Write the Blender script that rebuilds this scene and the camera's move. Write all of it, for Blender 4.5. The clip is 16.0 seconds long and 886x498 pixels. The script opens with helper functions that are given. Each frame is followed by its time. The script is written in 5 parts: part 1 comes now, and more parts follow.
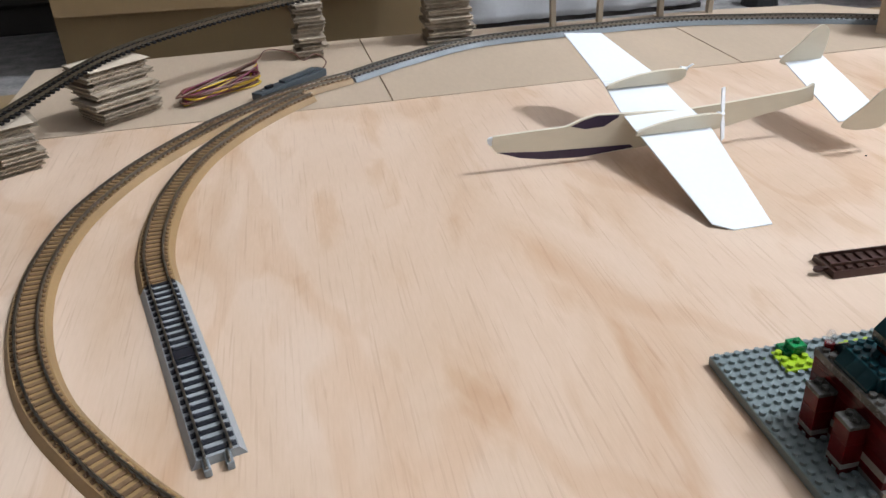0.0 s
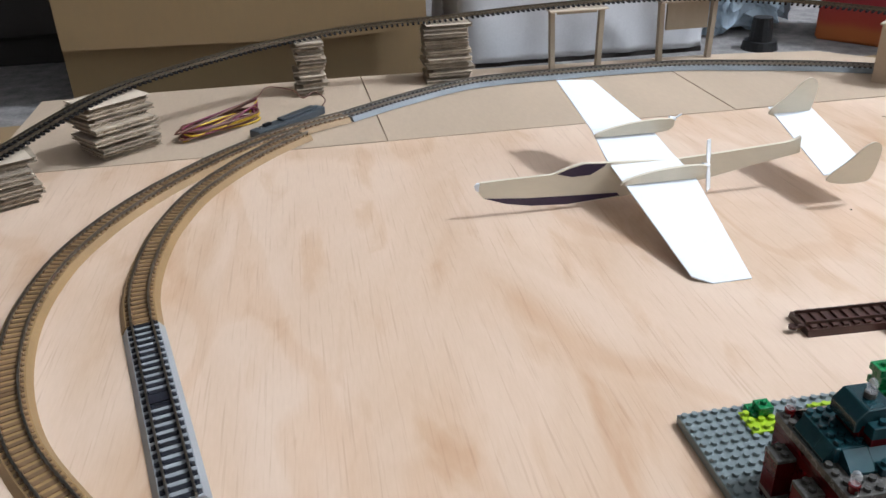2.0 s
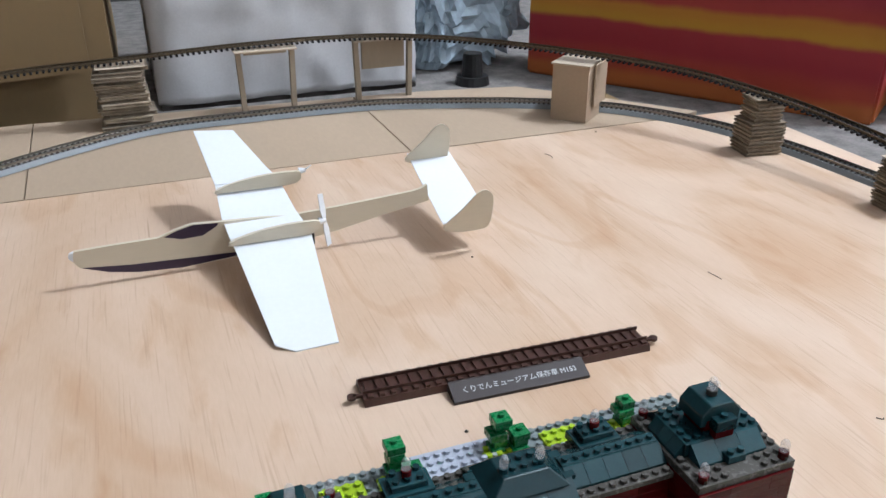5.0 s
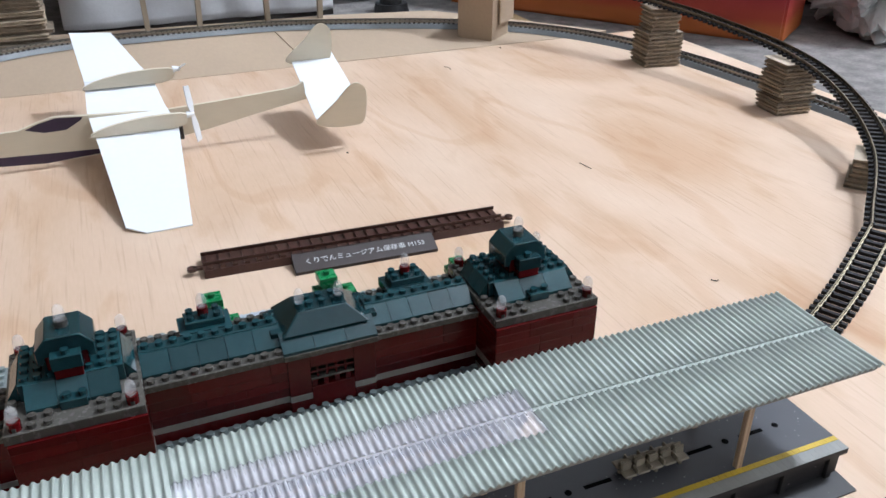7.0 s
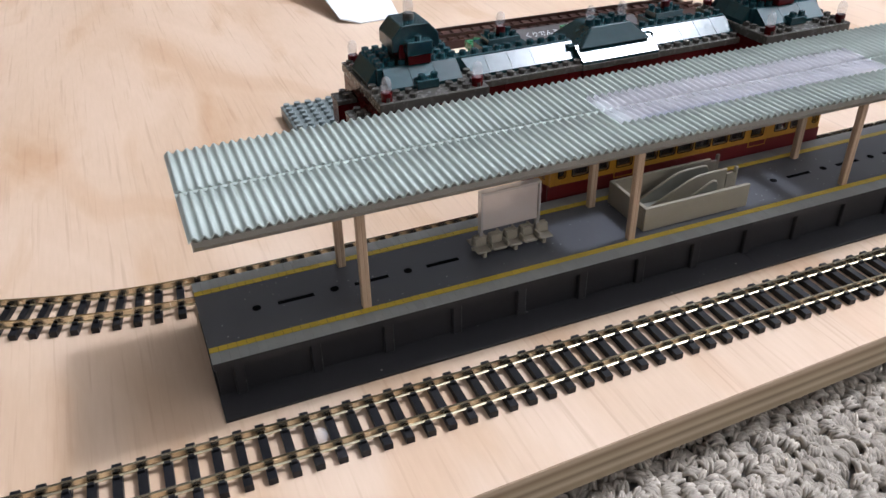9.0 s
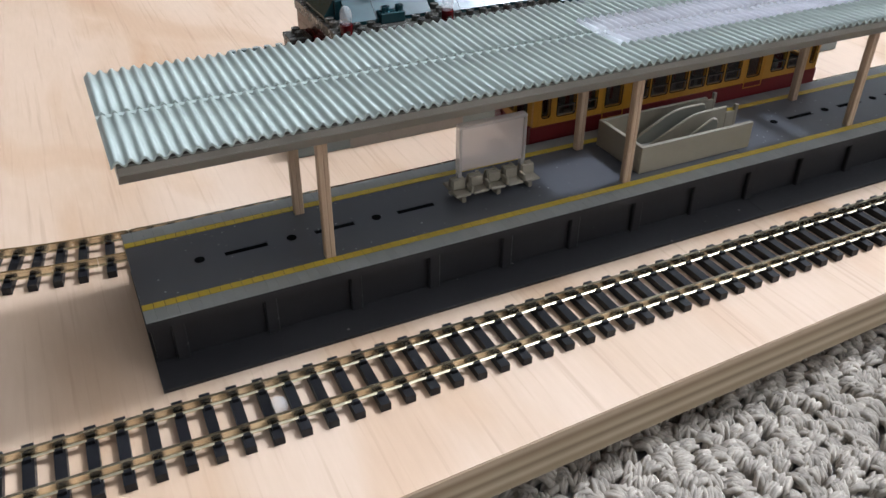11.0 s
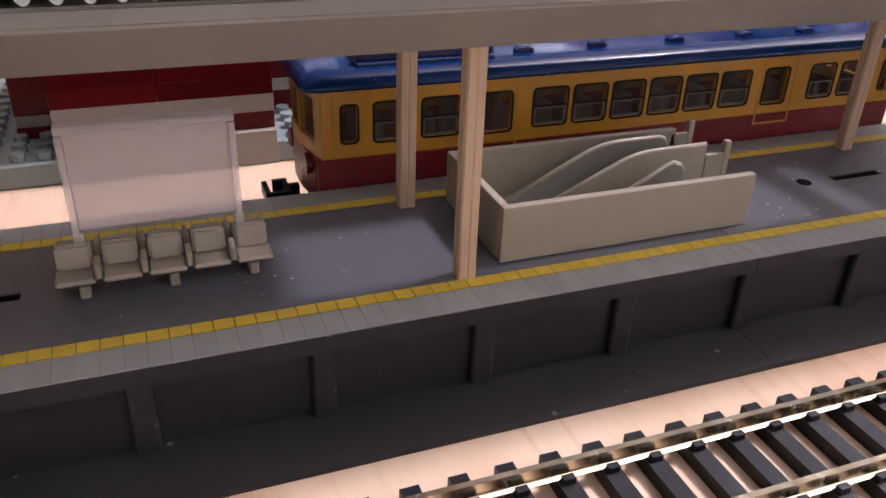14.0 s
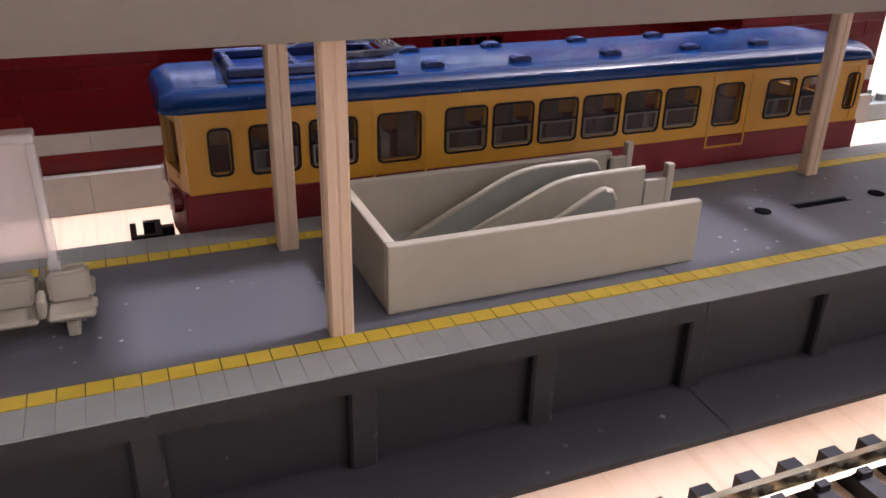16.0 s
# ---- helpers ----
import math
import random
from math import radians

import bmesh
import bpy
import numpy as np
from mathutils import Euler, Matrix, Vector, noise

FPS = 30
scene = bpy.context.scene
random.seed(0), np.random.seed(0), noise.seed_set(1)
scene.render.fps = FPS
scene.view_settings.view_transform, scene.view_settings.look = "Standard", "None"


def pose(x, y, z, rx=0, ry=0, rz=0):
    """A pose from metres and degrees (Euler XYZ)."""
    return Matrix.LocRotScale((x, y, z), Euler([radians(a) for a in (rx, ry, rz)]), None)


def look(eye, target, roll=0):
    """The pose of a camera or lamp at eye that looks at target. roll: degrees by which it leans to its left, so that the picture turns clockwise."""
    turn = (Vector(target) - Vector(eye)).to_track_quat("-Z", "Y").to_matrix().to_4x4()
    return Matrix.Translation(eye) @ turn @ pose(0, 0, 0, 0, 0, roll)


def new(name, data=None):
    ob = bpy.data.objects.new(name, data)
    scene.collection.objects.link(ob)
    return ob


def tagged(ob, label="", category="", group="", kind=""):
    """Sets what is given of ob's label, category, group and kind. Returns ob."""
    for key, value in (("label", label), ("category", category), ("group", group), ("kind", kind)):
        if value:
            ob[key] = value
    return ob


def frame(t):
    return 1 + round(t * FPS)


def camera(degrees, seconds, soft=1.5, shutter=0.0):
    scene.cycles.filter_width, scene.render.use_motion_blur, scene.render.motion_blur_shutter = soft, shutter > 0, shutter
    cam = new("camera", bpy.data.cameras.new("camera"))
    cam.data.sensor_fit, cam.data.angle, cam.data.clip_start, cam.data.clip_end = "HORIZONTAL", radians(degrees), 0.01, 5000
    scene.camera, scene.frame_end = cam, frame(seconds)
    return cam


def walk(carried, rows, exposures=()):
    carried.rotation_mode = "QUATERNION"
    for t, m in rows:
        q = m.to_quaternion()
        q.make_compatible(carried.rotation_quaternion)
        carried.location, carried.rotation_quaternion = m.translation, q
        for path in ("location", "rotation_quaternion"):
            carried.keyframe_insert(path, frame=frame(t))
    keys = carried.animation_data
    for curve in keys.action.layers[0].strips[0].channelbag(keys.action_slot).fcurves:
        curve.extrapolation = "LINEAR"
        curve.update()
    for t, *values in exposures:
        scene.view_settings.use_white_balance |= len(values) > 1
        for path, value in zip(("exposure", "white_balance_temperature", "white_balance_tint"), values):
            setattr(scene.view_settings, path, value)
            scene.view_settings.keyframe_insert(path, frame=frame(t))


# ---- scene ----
cam = camera(57.41, 16.0)
PATH = [
    (0, (0.00615, 0.00859, 0.19117), (0.15021, 0.86833, -0.29883), -3.12),
    (0.5, (-0.00217, 0.00386, 0.19772), (0.11667, 0.87713, -0.27480), -2.93),
    (1, (-0.00506, 0.00389, 0.19982), (0.10238, 0.88076, -0.26874), -2.86),
    (1.5, (0.00359, 0.00655, 0.20215), (0.11444, 0.88504, -0.26257), -2.71),
    (2, (0.02122, 0.00692, 0.20198), (0.15522, 0.88371, -0.25986), -2.19),
    (2.5, (0.04989, 0.00978, 0.21214), (0.21886, 0.88396, -0.24312), -1.81),
    (3, (0.08047, 0.01118, 0.21534), (0.28430, 0.88314, -0.22979), -1.47),
    (3.5, (0.09746, 0.01056, 0.21362), (0.33072, 0.87634, -0.22911), -1.03),
    (4, (0.11584, 0.01064, 0.21147), (0.38216, 0.86811, -0.22877), -0.45),
    (6.5, (0.19369, -0.02276, 0.18883), (0.54207, 0.79343, -0.27211), -0.25),
    (7, (0.19887, -0.03324, 0.17119), (0.54103, 0.77661, -0.30533), 0.19),
    (7.5, (0.20027, -0.04091, 0.15772), (0.53244, 0.76042, -0.33979), 0.33),
    (8, (0.19241, -0.04362, 0.15497), (0.51635, 0.75015, -0.35980), -0.22),
    (8.5, (0.14540, -0.04941, 0.13955), (0.46607, 0.73398, -0.39286), -1.06),
    (9, (0.09156, -0.05312, 0.12278), (0.40412, 0.72386, -0.42366), -1.18),
    (9.2, (0.08055, -0.05216, 0.12079), (0.39343, 0.72869, -0.41994), -1.11),
    (11.3, (0.09868, -0.03194, 0.09824), (0.46956, 0.71077, -0.45928), 0.73),
    (11.5, (0.10328, -0.02738, 0.09709), (0.47231, 0.71629, -0.46038), 1.33),
    (12, (0.11590, -0.00590, 0.09016), (0.47954, 0.74802, -0.45698), 2.73),
    (12.5, (0.13641, 0.00386, 0.07456), (0.47192, 0.78178, -0.45673), 1.65),
    (13, (0.15419, 0.01261, 0.06958), (0.47922, 0.78048, -0.48244), 1.94),
    (13.5, (0.16570, 0.01692, 0.06318), (0.48294, 0.80553, -0.46355), 1.81),
    (14, (0.17126, 0.02187, 0.05531), (0.49292, 0.83809, -0.42460), 2.13),
    (14.5, (0.17921, 0.02512, 0.05229), (0.50581, 0.85784, -0.39482), 1.83),
    (15, (0.18351, 0.02831, 0.04874), (0.51672, 0.86744, -0.38119), 1.46),
    (15.5, (0.18370, 0.03155, 0.04784), (0.52968, 0.86875, -0.37573), 1.48),
    (16, (0.18576, 0.03205, 0.04768), (0.53392, 0.86625, -0.37998), 1.38),
]
LAMP_WATTS = 186.0
walk(cam, [(t, look(eye, target, roll)) for t, eye, target, roll in PATH],
     [(0, -0.2, 6300, 9), (1.5, -0.14, 6200, 9), (2.5, -0.17, 6200, 9), (3.0, -0.38, 6200, 9), (4, -0.36, 6200, 9), (7, -0.22, 6200, 10), (9, 0.0, 6300, 13), (11.5, 0.05, 6100, 9), (12.5, 0.3, 6500, 16), (13.0, 0.3, 6800, 27), (13.5, 0.32, 6900, 30), (14, 0.42, 6900, 30), (15, 0.8, 6850, 28), (16, 0.86, 6700, 27)])

# ---- light of the room ----
world = bpy.data.worlds.new("world")
scene.world = world
world.use_nodes = True
world.node_tree.nodes["Background"].inputs[0].default_value = (0.9, 0.93, 1.0, 1)
world.node_tree.nodes["Background"].inputs[1].default_value = 0.045

LAMP_AT = (1.62, 0.27, 2.12)
lamp_data = bpy.data.lights.new("ceiling_lamp", "POINT")
lamp_data.shadow_soft_size, lamp_data.energy, lamp_data.color = 0.13, LAMP_WATTS, (0.925, 1.0, 1.12)
lamp_ob = new("ceiling_lamp_light", lamp_data)
lamp_ob.location = LAMP_AT

# ---- materials ----
S = 0.01  # the numbers below are centimetres


def mat(name, base, rough=0.5, metal=0.0, vary=0.12, grain=6.0, bump=0.1, fine=60.0, stretch=(1, 1, 1), spread=0.0, coat=0.0, second=None, shine=0.5):
    """A surface with variation at two scales: a slow one over a few centimetres and a fine one, both in the colour and in the relief.
    Scales are per centimetre; spread varies the tone from piece to piece."""
    m = bpy.data.materials.new(name)
    m.use_nodes = True
    nt = m.node_tree
    b = nt.nodes["Principled BSDF"]
    b.inputs["Roughness"].default_value, b.inputs["Metallic"].default_value = rough, metal
    b.inputs["Coat Weight"].default_value = coat
    b.inputs["Specular IOR Level"].default_value = shine
    co = nt.nodes.new("ShaderNodeTexCoord")
    mp = nt.nodes.new("ShaderNodeMapping")
    mp.inputs["Scale"].default_value = [100 * s for s in stretch]
    nt.links.new(co.outputs["Object"], mp.inputs[0])
    slow, quick = nt.nodes.new("ShaderNodeTexNoise"), nt.nodes.new("ShaderNodeTexNoise")
    slow.inputs["Scale"].default_value, quick.inputs["Scale"].default_value = grain / 20, fine / 10
    slow.inputs["Detail"].default_value, quick.inputs["Detail"].default_value = 4, 6
    for n in (slow, quick):
        nt.links.new(mp.outputs[0], n.inputs["Vector"])
    add = nt.nodes.new("ShaderNodeMath")
    add.operation = "MULTIPLY_ADD"
    nt.links.new(slow.outputs[0], add.inputs[0])
    add.inputs[1].default_value = 0.6
    half = nt.nodes.new("ShaderNodeMath")
    half.operation = "MULTIPLY"
    nt.links.new(quick.outputs[0], half.inputs[0])
    half.inputs[1].default_value = 0.4
    nt.links.new(half.outputs[0], add.inputs[2])
    ramp = nt.nodes.new("ShaderNodeValToRGB")
    nt.links.new(add.outputs[0], ramp.inputs[0])
    lo = [c * (1 - vary) for c in (second or base)]
    hi = [min(1, c * (1 + vary)) for c in base]
    ramp.color_ramp.elements[0].position, ramp.color_ramp.elements[1].position = 0.32, 0.68
    ramp.color_ramp.elements[0].color, ramp.color_ramp.elements[1].color = (*lo, 1), (*hi, 1)
    out = ramp.outputs[0]
    if spread:
        info, hsv, mr = nt.nodes.new("ShaderNodeObjectInfo"), nt.nodes.new("ShaderNodeHueSaturation"), nt.nodes.new("ShaderNodeMapRange")
        nt.links.new(info.outputs["Random"], mr.inputs[0])
        mr.inputs[3].default_value, mr.inputs[4].default_value = 1 - spread, 1 + spread
        nt.links.new(mr.outputs[0], hsv.inputs["Value"])
        nt.links.new(out, hsv.inputs["Color"])
        out = hsv.outputs[0]
    nt.links.new(out, b.inputs["Base Color"])
    rr = nt.nodes.new("ShaderNodeMapRange")
    rr.inputs[3].default_value, rr.inputs[4].default_value = max(0.03, rough - 0.1), min(1, rough + 0.1)
    nt.links.new(quick.outputs[0], rr.inputs[0])
    nt.links.new(rr.outputs[0], b.inputs["Roughness"])
    if bump:
        bp = nt.nodes.new("ShaderNodeBump")
        bp.inputs["Strength"].default_value, bp.inputs["Distance"].default_value = bump, 0.0004
        nt.links.new(add.outputs[0], bp.inputs["Height"])
        nt.links.new(bp.outputs[0], b.inputs["Normal"])
    return m


def plywood_mat():
    """Rotary-cut plywood: wavy figure along y, fine pores, pale stains and small marks."""
    m = bpy.data.materials.new("plywood")
    m.use_nodes = True
    nt = m.node_tree
    b = nt.nodes["Principled BSDF"]
    co = nt.nodes.new("ShaderNodeTexCoord")

    def noise_at(scale, stretch, detail=5, distort=0.0):
        mp, n = nt.nodes.new("ShaderNodeMapping"), nt.nodes.new("ShaderNodeTexNoise")
        mp.inputs["Scale"].default_value = [100 * s for s in stretch]
        mp.inputs["Rotation"].default_value = (0, 0, radians(6))
        n.inputs["Scale"].default_value, n.inputs["Detail"].default_value, n.inputs["Distortion"].default_value = scale, detail, distort
        nt.links.new(co.outputs["Object"], mp.inputs[0])
        nt.links.new(mp.outputs[0], n.inputs["Vector"])
        return n.outputs[0]

    def ramp(src, stops):
        r = nt.nodes.new("ShaderNodeValToRGB")
        els = r.color_ramp.elements
        while len(els) < len(stops):
            els.new(0.5)
        for el, (p, c) in zip(els, stops):
            el.position, el.color = p, (*c, 1)
        nt.links.new(src, r.inputs[0])
        return r.outputs[0]

    def mix(kind, fac, a, c):
        n = nt.nodes.new("ShaderNodeMixRGB")
        n.blend_type = kind
        n.inputs[0].default_value = fac
        nt.links.new(a, n.inputs[1])
        nt.links.new(c, n.inputs[2])
        return n.outputs[0]

    slow = ramp(noise_at(0.11, (1, 0.4, 1), 6, 1.2), [(0.3, (0.54, 0.355, 0.225)), (0.42, (0.60, 0.43, 0.30)), (0.52, (0.645, 0.475, 0.345)), (0.7, (0.69, 0.53, 0.40))])
    # wavy growth lines
    w = nt.nodes.new("ShaderNodeTexNoise")
    mp = nt.nodes.new("ShaderNodeMapping")
    mp.inputs["Scale"].default_value = (100, 34, 100)
    nt.links.new(co.outputs["Object"], mp.inputs[0])
    nt.links.new(mp.outputs[0], w.inputs["Vector"])
    w.inputs["Scale"].default_value, w.inputs["Detail"].default_value = 0.055, 3
    sine = nt.nodes.new("ShaderNodeMath")
    sine.operation = "MULTIPLY"
    sine.inputs[1].default_value = 46
    nt.links.new(w.outputs[0], sine.inputs[0])
    sn = nt.nodes.new("ShaderNodeMath")
    sn.operation = "SINE"
    nt.links.new(sine.outputs[0], sn.inputs[0])
    lines = ramp(sn.outputs[0], [(0.0, (1, 1, 1)), (0.8, (1, 1, 1)), (0.97, (0.9, 0.82, 0.74))])
    pores = ramp(noise_at(7.5, (1, 0.025, 1), 4), [(0.3, (0.66, 0.56, 0.49)), (0.44, (1, 1, 1)), (0.62, (1.0, 1.0, 1.0))])
    fine = ramp(noise_at(9, (1, 0.12, 1), 4), [(0.25, (0.93, 0.91, 0.89)), (0.7, (1.0, 1.0, 1.0))])
    blot = ramp(noise_at(0.5, (1, 0.28, 1), 5, 0.5), [(0.3, (0.88, 0.8, 0.71)), (0.44, (1, 1, 1)), (0.8, (1, 1, 1))])
    c = mix("MULTIPLY", 0.6, slow, lines)
    cracks = ramp(noise_at(1.5, (1, 0.03, 1), 2, 0.1), [(0.235, (0.5, 0.38, 0.3)), (0.262, (1, 1, 1)), (0.8, (1, 1, 1))])
    c = mix("MULTIPLY", 0.36, c, pores)
    c = mix("MULTIPLY", 0.5, c, cracks)
    c = mix("MULTIPLY", 0.7, c, fine)
    c = mix("MULTIPLY", 0.85, c, blot)
    nt.links.new(c, b.inputs["Base Color"])
    b.inputs["Roughness"].default_value = 0.55
    bp = nt.nodes.new("ShaderNodeBump")
    bp.inputs["Strength"].default_value, bp.inputs["Distance"].default_value = 0.25, 0.0003
    nt.links.new(noise_at(2.6, (1, 0.05, 1), 6), bp.inputs["Height"])
    nt.links.new(bp.outputs[0], b.inputs["Normal"])
    return m


def banded_mat(name, stops, axis, lo, hi, wobble=0.0, rough=0.6, smooth=True):
    """Bands of colour along one axis (in centimetres of the object), slightly uneven: veneers, printed card."""
    m = bpy.data.materials.new(name)
    m.use_nodes = True
    nt = m.node_tree
    b = nt.nodes["Principled BSDF"]
    co, sep = nt.nodes.new("ShaderNodeTexCoord"), nt.nodes.new("ShaderNodeSeparateXYZ")
    nt.links.new(co.outputs["Object"], sep.inputs[0])
    n = nt.nodes.new("ShaderNodeTexNoise")
    n.inputs["Scale"].default_value = 12
    n.inputs["Detail"].default_value = 5
    nt.links.new(co.outputs["Object"], n.inputs["Vector"])
    ma = nt.nodes.new("ShaderNodeMath")
    ma.operation = "MULTIPLY_ADD"
    nt.links.new(n.outputs[0], ma.inputs[0])
    ma.inputs[1].default_value = wobble * S
    nt.links.new(sep.outputs[axis], ma.inputs[2])
    mr = nt.nodes.new("ShaderNodeMapRange")
    mr.inputs[1].default_value, mr.inputs[2].default_value = lo * S, hi * S
    nt.links.new(ma.outputs[0], mr.inputs[0])
    r = nt.nodes.new("ShaderNodeValToRGB")
    r.color_ramp.interpolation = "EASE" if smooth else "CONSTANT"
    els = r.color_ramp.elements
    while len(els) < len(stops):
        els.new(0.5)
    for el, (p, c) in zip(els, stops):
        el.position, el.color = p, (*c, 1)
    nt.links.new(mr.outputs[0], r.inputs[0])
    nt.links.new(r.outputs[0], b.inputs["Base Color"])
    b.inputs["Roughness"].default_value = rough
    return m


def glass_mat(name, tint=(1, 1, 1), rough=0.05, alpha=0.25, ior=1.45):
    """Thin clear plastic: part see-through, part glossy."""
    m = bpy.data.materials.new(name)
    m.use_nodes = True
    nt = m.node_tree
    b = nt.nodes["Principled BSDF"]
    b.inputs["Base Color"].default_value = (*tint, 1)
    b.inputs["Roughness"].default_value = rough
    b.inputs["Alpha"].default_value = alpha
    b.inputs["IOR"].default_value = ior
    return m


M_PLY = plywood_mat()
M_EDGE = banded_mat("plywood_edge", [(0, (0.40, 0.31, 0.2)), (0.2, (0.3, 0.22, 0.13)), (0.32, (0.47, 0.36, 0.24)), (0.5, (0.24, 0.17, 0.1)), (0.6, (0.45, 0.34, 0.22)), (0.8, (0.28, 0.19, 0.11)), (0.92, (0.5, 0.37, 0.25))], 2, -0.95, 0, 0.1)
M_CARD = mat("cardboard", (0.43, 0.325, 0.23), 0.85, vary=0.08, grain=1.5, fine=40, bump=0.15, stretch=(1, 0.3, 1))
M_TRESTLE = mat("grey_brown_cardboard", (0.36, 0.29, 0.21), 0.85, vary=0.1, grain=3, fine=30, bump=0.15, stretch=(1, 1, 0.3))
M_CARD_DARK = mat("cardboard_brown", (0.23, 0.15, 0.068), 0.8, vary=0.06, grain=1.0, fine=30, bump=0.1, stretch=(1, 1, 0.3))
M_CARD_CUT = mat("cardboard_cut_edge", (0.32, 0.255, 0.185), 0.9, vary=0.3, grain=20, fine=90, bump=0.5, spread=0.22)
M_CARD_LIGHT = mat("cardboard_pale", (0.55, 0.45, 0.34), 0.85, vary=0.08, grain=3, fine=40, spread=0.12)
M_RED = mat("dark_red_plastic", (0.078, 0.0035, 0.0045), 0.22, shine=0.22, vary=0.15, grain=8, bump=0.05, spread=0.2)
M_TEAL = mat("dark_teal_plastic", (0.009, 0.04, 0.047), 0.2, vary=0.12, grain=8, bump=0.04, spread=0.22)
M_GREYB = mat("dark_grey_plastic", (0.075, 0.07, 0.062), 0.26, shine=0.3, vary=0.1, grain=8, bump=0.04, spread=0.15)
M_BASE = mat("grey_plate_plastic", (0.19, 0.225, 0.225), 0.32, vary=0.08, grain=8, bump=0.04)
M_PALE = mat("pale_grey_plastic", (0.42, 0.45, 0.52), 0.3, vary=0.06, grain=8, bump=0.03)
M_LBAND = mat("stone_grey_plastic", (0.25, 0.225, 0.20), 0.4, vary=0.08, grain=8, bump=0.03)
M_GREEN = mat("green_plastic", (0.006, 0.17, 0.05), 0.28, vary=0.1, grain=8, bump=0.03, spread=0.15)
M_LIME = mat("lime_plastic", (0.36, 0.52, 0.02), 0.3, vary=0.08, grain=8, bump=0.03)
M_CLEAR = glass_mat("clear_plastic", (0.9, 0.89, 0.9), 0.05, 0.22)
M_BLACK = mat("black_plastic", (0.007, 0.007, 0.009), 0.42, shine=0.3, vary=0.3, grain=10, bump=0.15, spread=0.25)
M_BROWNP = mat("dark_brown_plastic", (0.055, 0.023, 0.016), 0.35, vary=0.15, grain=8, bump=0.08)
M_PLATE = mat("plate_brown", (0.032, 0.022, 0.02), 0.65, vary=0.1, grain=8, bump=0.05)
M_BRASS = mat("nickel_brass_rail", (0.66, 0.575, 0.42), 0.24, 1.0, vary=0.18, grain=5, fine=60, bump=0.08)
M_DULL = mat("dull_brown_rail", (0.2, 0.165, 0.12), 0.42, 1.0, vary=0.2, grain=5, bump=0.1)
M_STEEL = mat("dull_steel_rail", (0.34, 0.31, 0.27), 0.36, 1.0, vary=0.2, grain=5, bump=0.1)
M_BED_BROWN = mat("brown_roadbed", (0.27, 0.165, 0.07), 0.55, vary=0.15, grain=6, fine=80, bump=0.4)
M_TIE_BROWN = mat("brown_sleeper", (0.15, 0.085, 0.04), 0.55, vary=0.2, grain=10, bump=0.2, spread=0.2)
M_BED_GREY = mat("grey_roadbed", (0.19, 0.205, 0.215), 0.5, vary=0.12, grain=6, fine=80, bump=0.4)
M_TIE_DARK = mat("dark_sleeper", (0.05, 0.042, 0.036), 0.55, vary=0.2, grain=10, bump=0.2, spread=0.25)
M_BED_SPUR = mat("pale_grey_roadbed", (0.27, 0.28, 0.285), 0.5, vary=0.12, grain=6, fine=80, bump=0.4)
M_TIE_BLUE = mat("blue_black_sleeper", (0.012, 0.013, 0.019), 0.4, vary=0.2, grain=10, bump=0.2, spread=0.25)
M_DECK = mat("platform_asphalt_plastic", (0.084, 0.086, 0.095), 0.34, vary=0.06, grain=4, fine=14, bump=0.015)
def dusted(m, tone, scale=3.0, limit=0.07):
    """Adds tiny pale specks of dust, scattered at random."""
    nt = m.node_tree
    b = nt.nodes["Principled BSDF"]
    src = b.inputs["Base Color"].links[0].from_socket
    co, vo, cmp_ = nt.nodes.new("ShaderNodeTexCoord"), nt.nodes.new("ShaderNodeTexVoronoi"), nt.nodes.new("ShaderNodeMapRange")
    vo.inputs["Scale"].default_value = scale * 100
    nt.links.new(co.outputs["Object"], vo.inputs["Vector"])
    nt.links.new(vo.outputs["Distance"], cmp_.inputs[0])
    cmp_.inputs[1].default_value, cmp_.inputs[2].default_value, cmp_.inputs[3].default_value, cmp_.inputs[4].default_value = limit, limit + 0.03, 0.75, 0.0
    ns = nt.nodes.new("ShaderNodeTexNoise")
    ns.inputs["Scale"].default_value = 110
    nt.links.new(co.outputs["Object"], ns.inputs["Vector"])
    gate = nt.nodes.new("ShaderNodeMapRange")
    gate.inputs[1].default_value, gate.inputs[2].default_value = 0.46, 0.56
    nt.links.new(ns.outputs[0], gate.inputs[0])
    mul = nt.nodes.new("ShaderNodeMath")
    mul.operation = "MULTIPLY"
    nt.links.new(cmp_.outputs[0], mul.inputs[0])
    nt.links.new(gate.outputs[0], mul.inputs[1])
    mx = nt.nodes.new("ShaderNodeMixRGB")
    nt.links.new(mul.outputs[0], mx.inputs[0])
    nt.links.new(src, mx.inputs[1])
    mx.inputs[2].default_value = (*tone, 1)
    nt.links.new(mx.outputs[0], b.inputs["Base Color"])


dusted(M_DECK, (0.5, 0.5, 0.5), 5.0, 0.085)
M_PWALL = mat("platform_wall_plastic", (0.021, 0.0195, 0.0205), 0.5, shine=0.35, vary=0.2, grain=5, fine=90, bump=0.15)
dusted(M_PWALL, (0.22, 0.2, 0.18), 2.6, 0.06)
M_TILE = mat("grey_edge_tile", (0.27, 0.272, 0.255), 0.5, vary=0.07, grain=10, bump=0.1, spread=0.05)
M_YEL = mat("yellow_edge_tile", (0.56, 0.38, 0.03), 0.42, vary=0.08, grain=10, bump=0.1, spread=0.05)
# black that stands for the darkness inside the deck openings
M_HOLE_SHADE = mat("hole_shade_black", (0.004, 0.004, 0.0045), 0.95, vary=0.1, bump=0, shine=0.05)
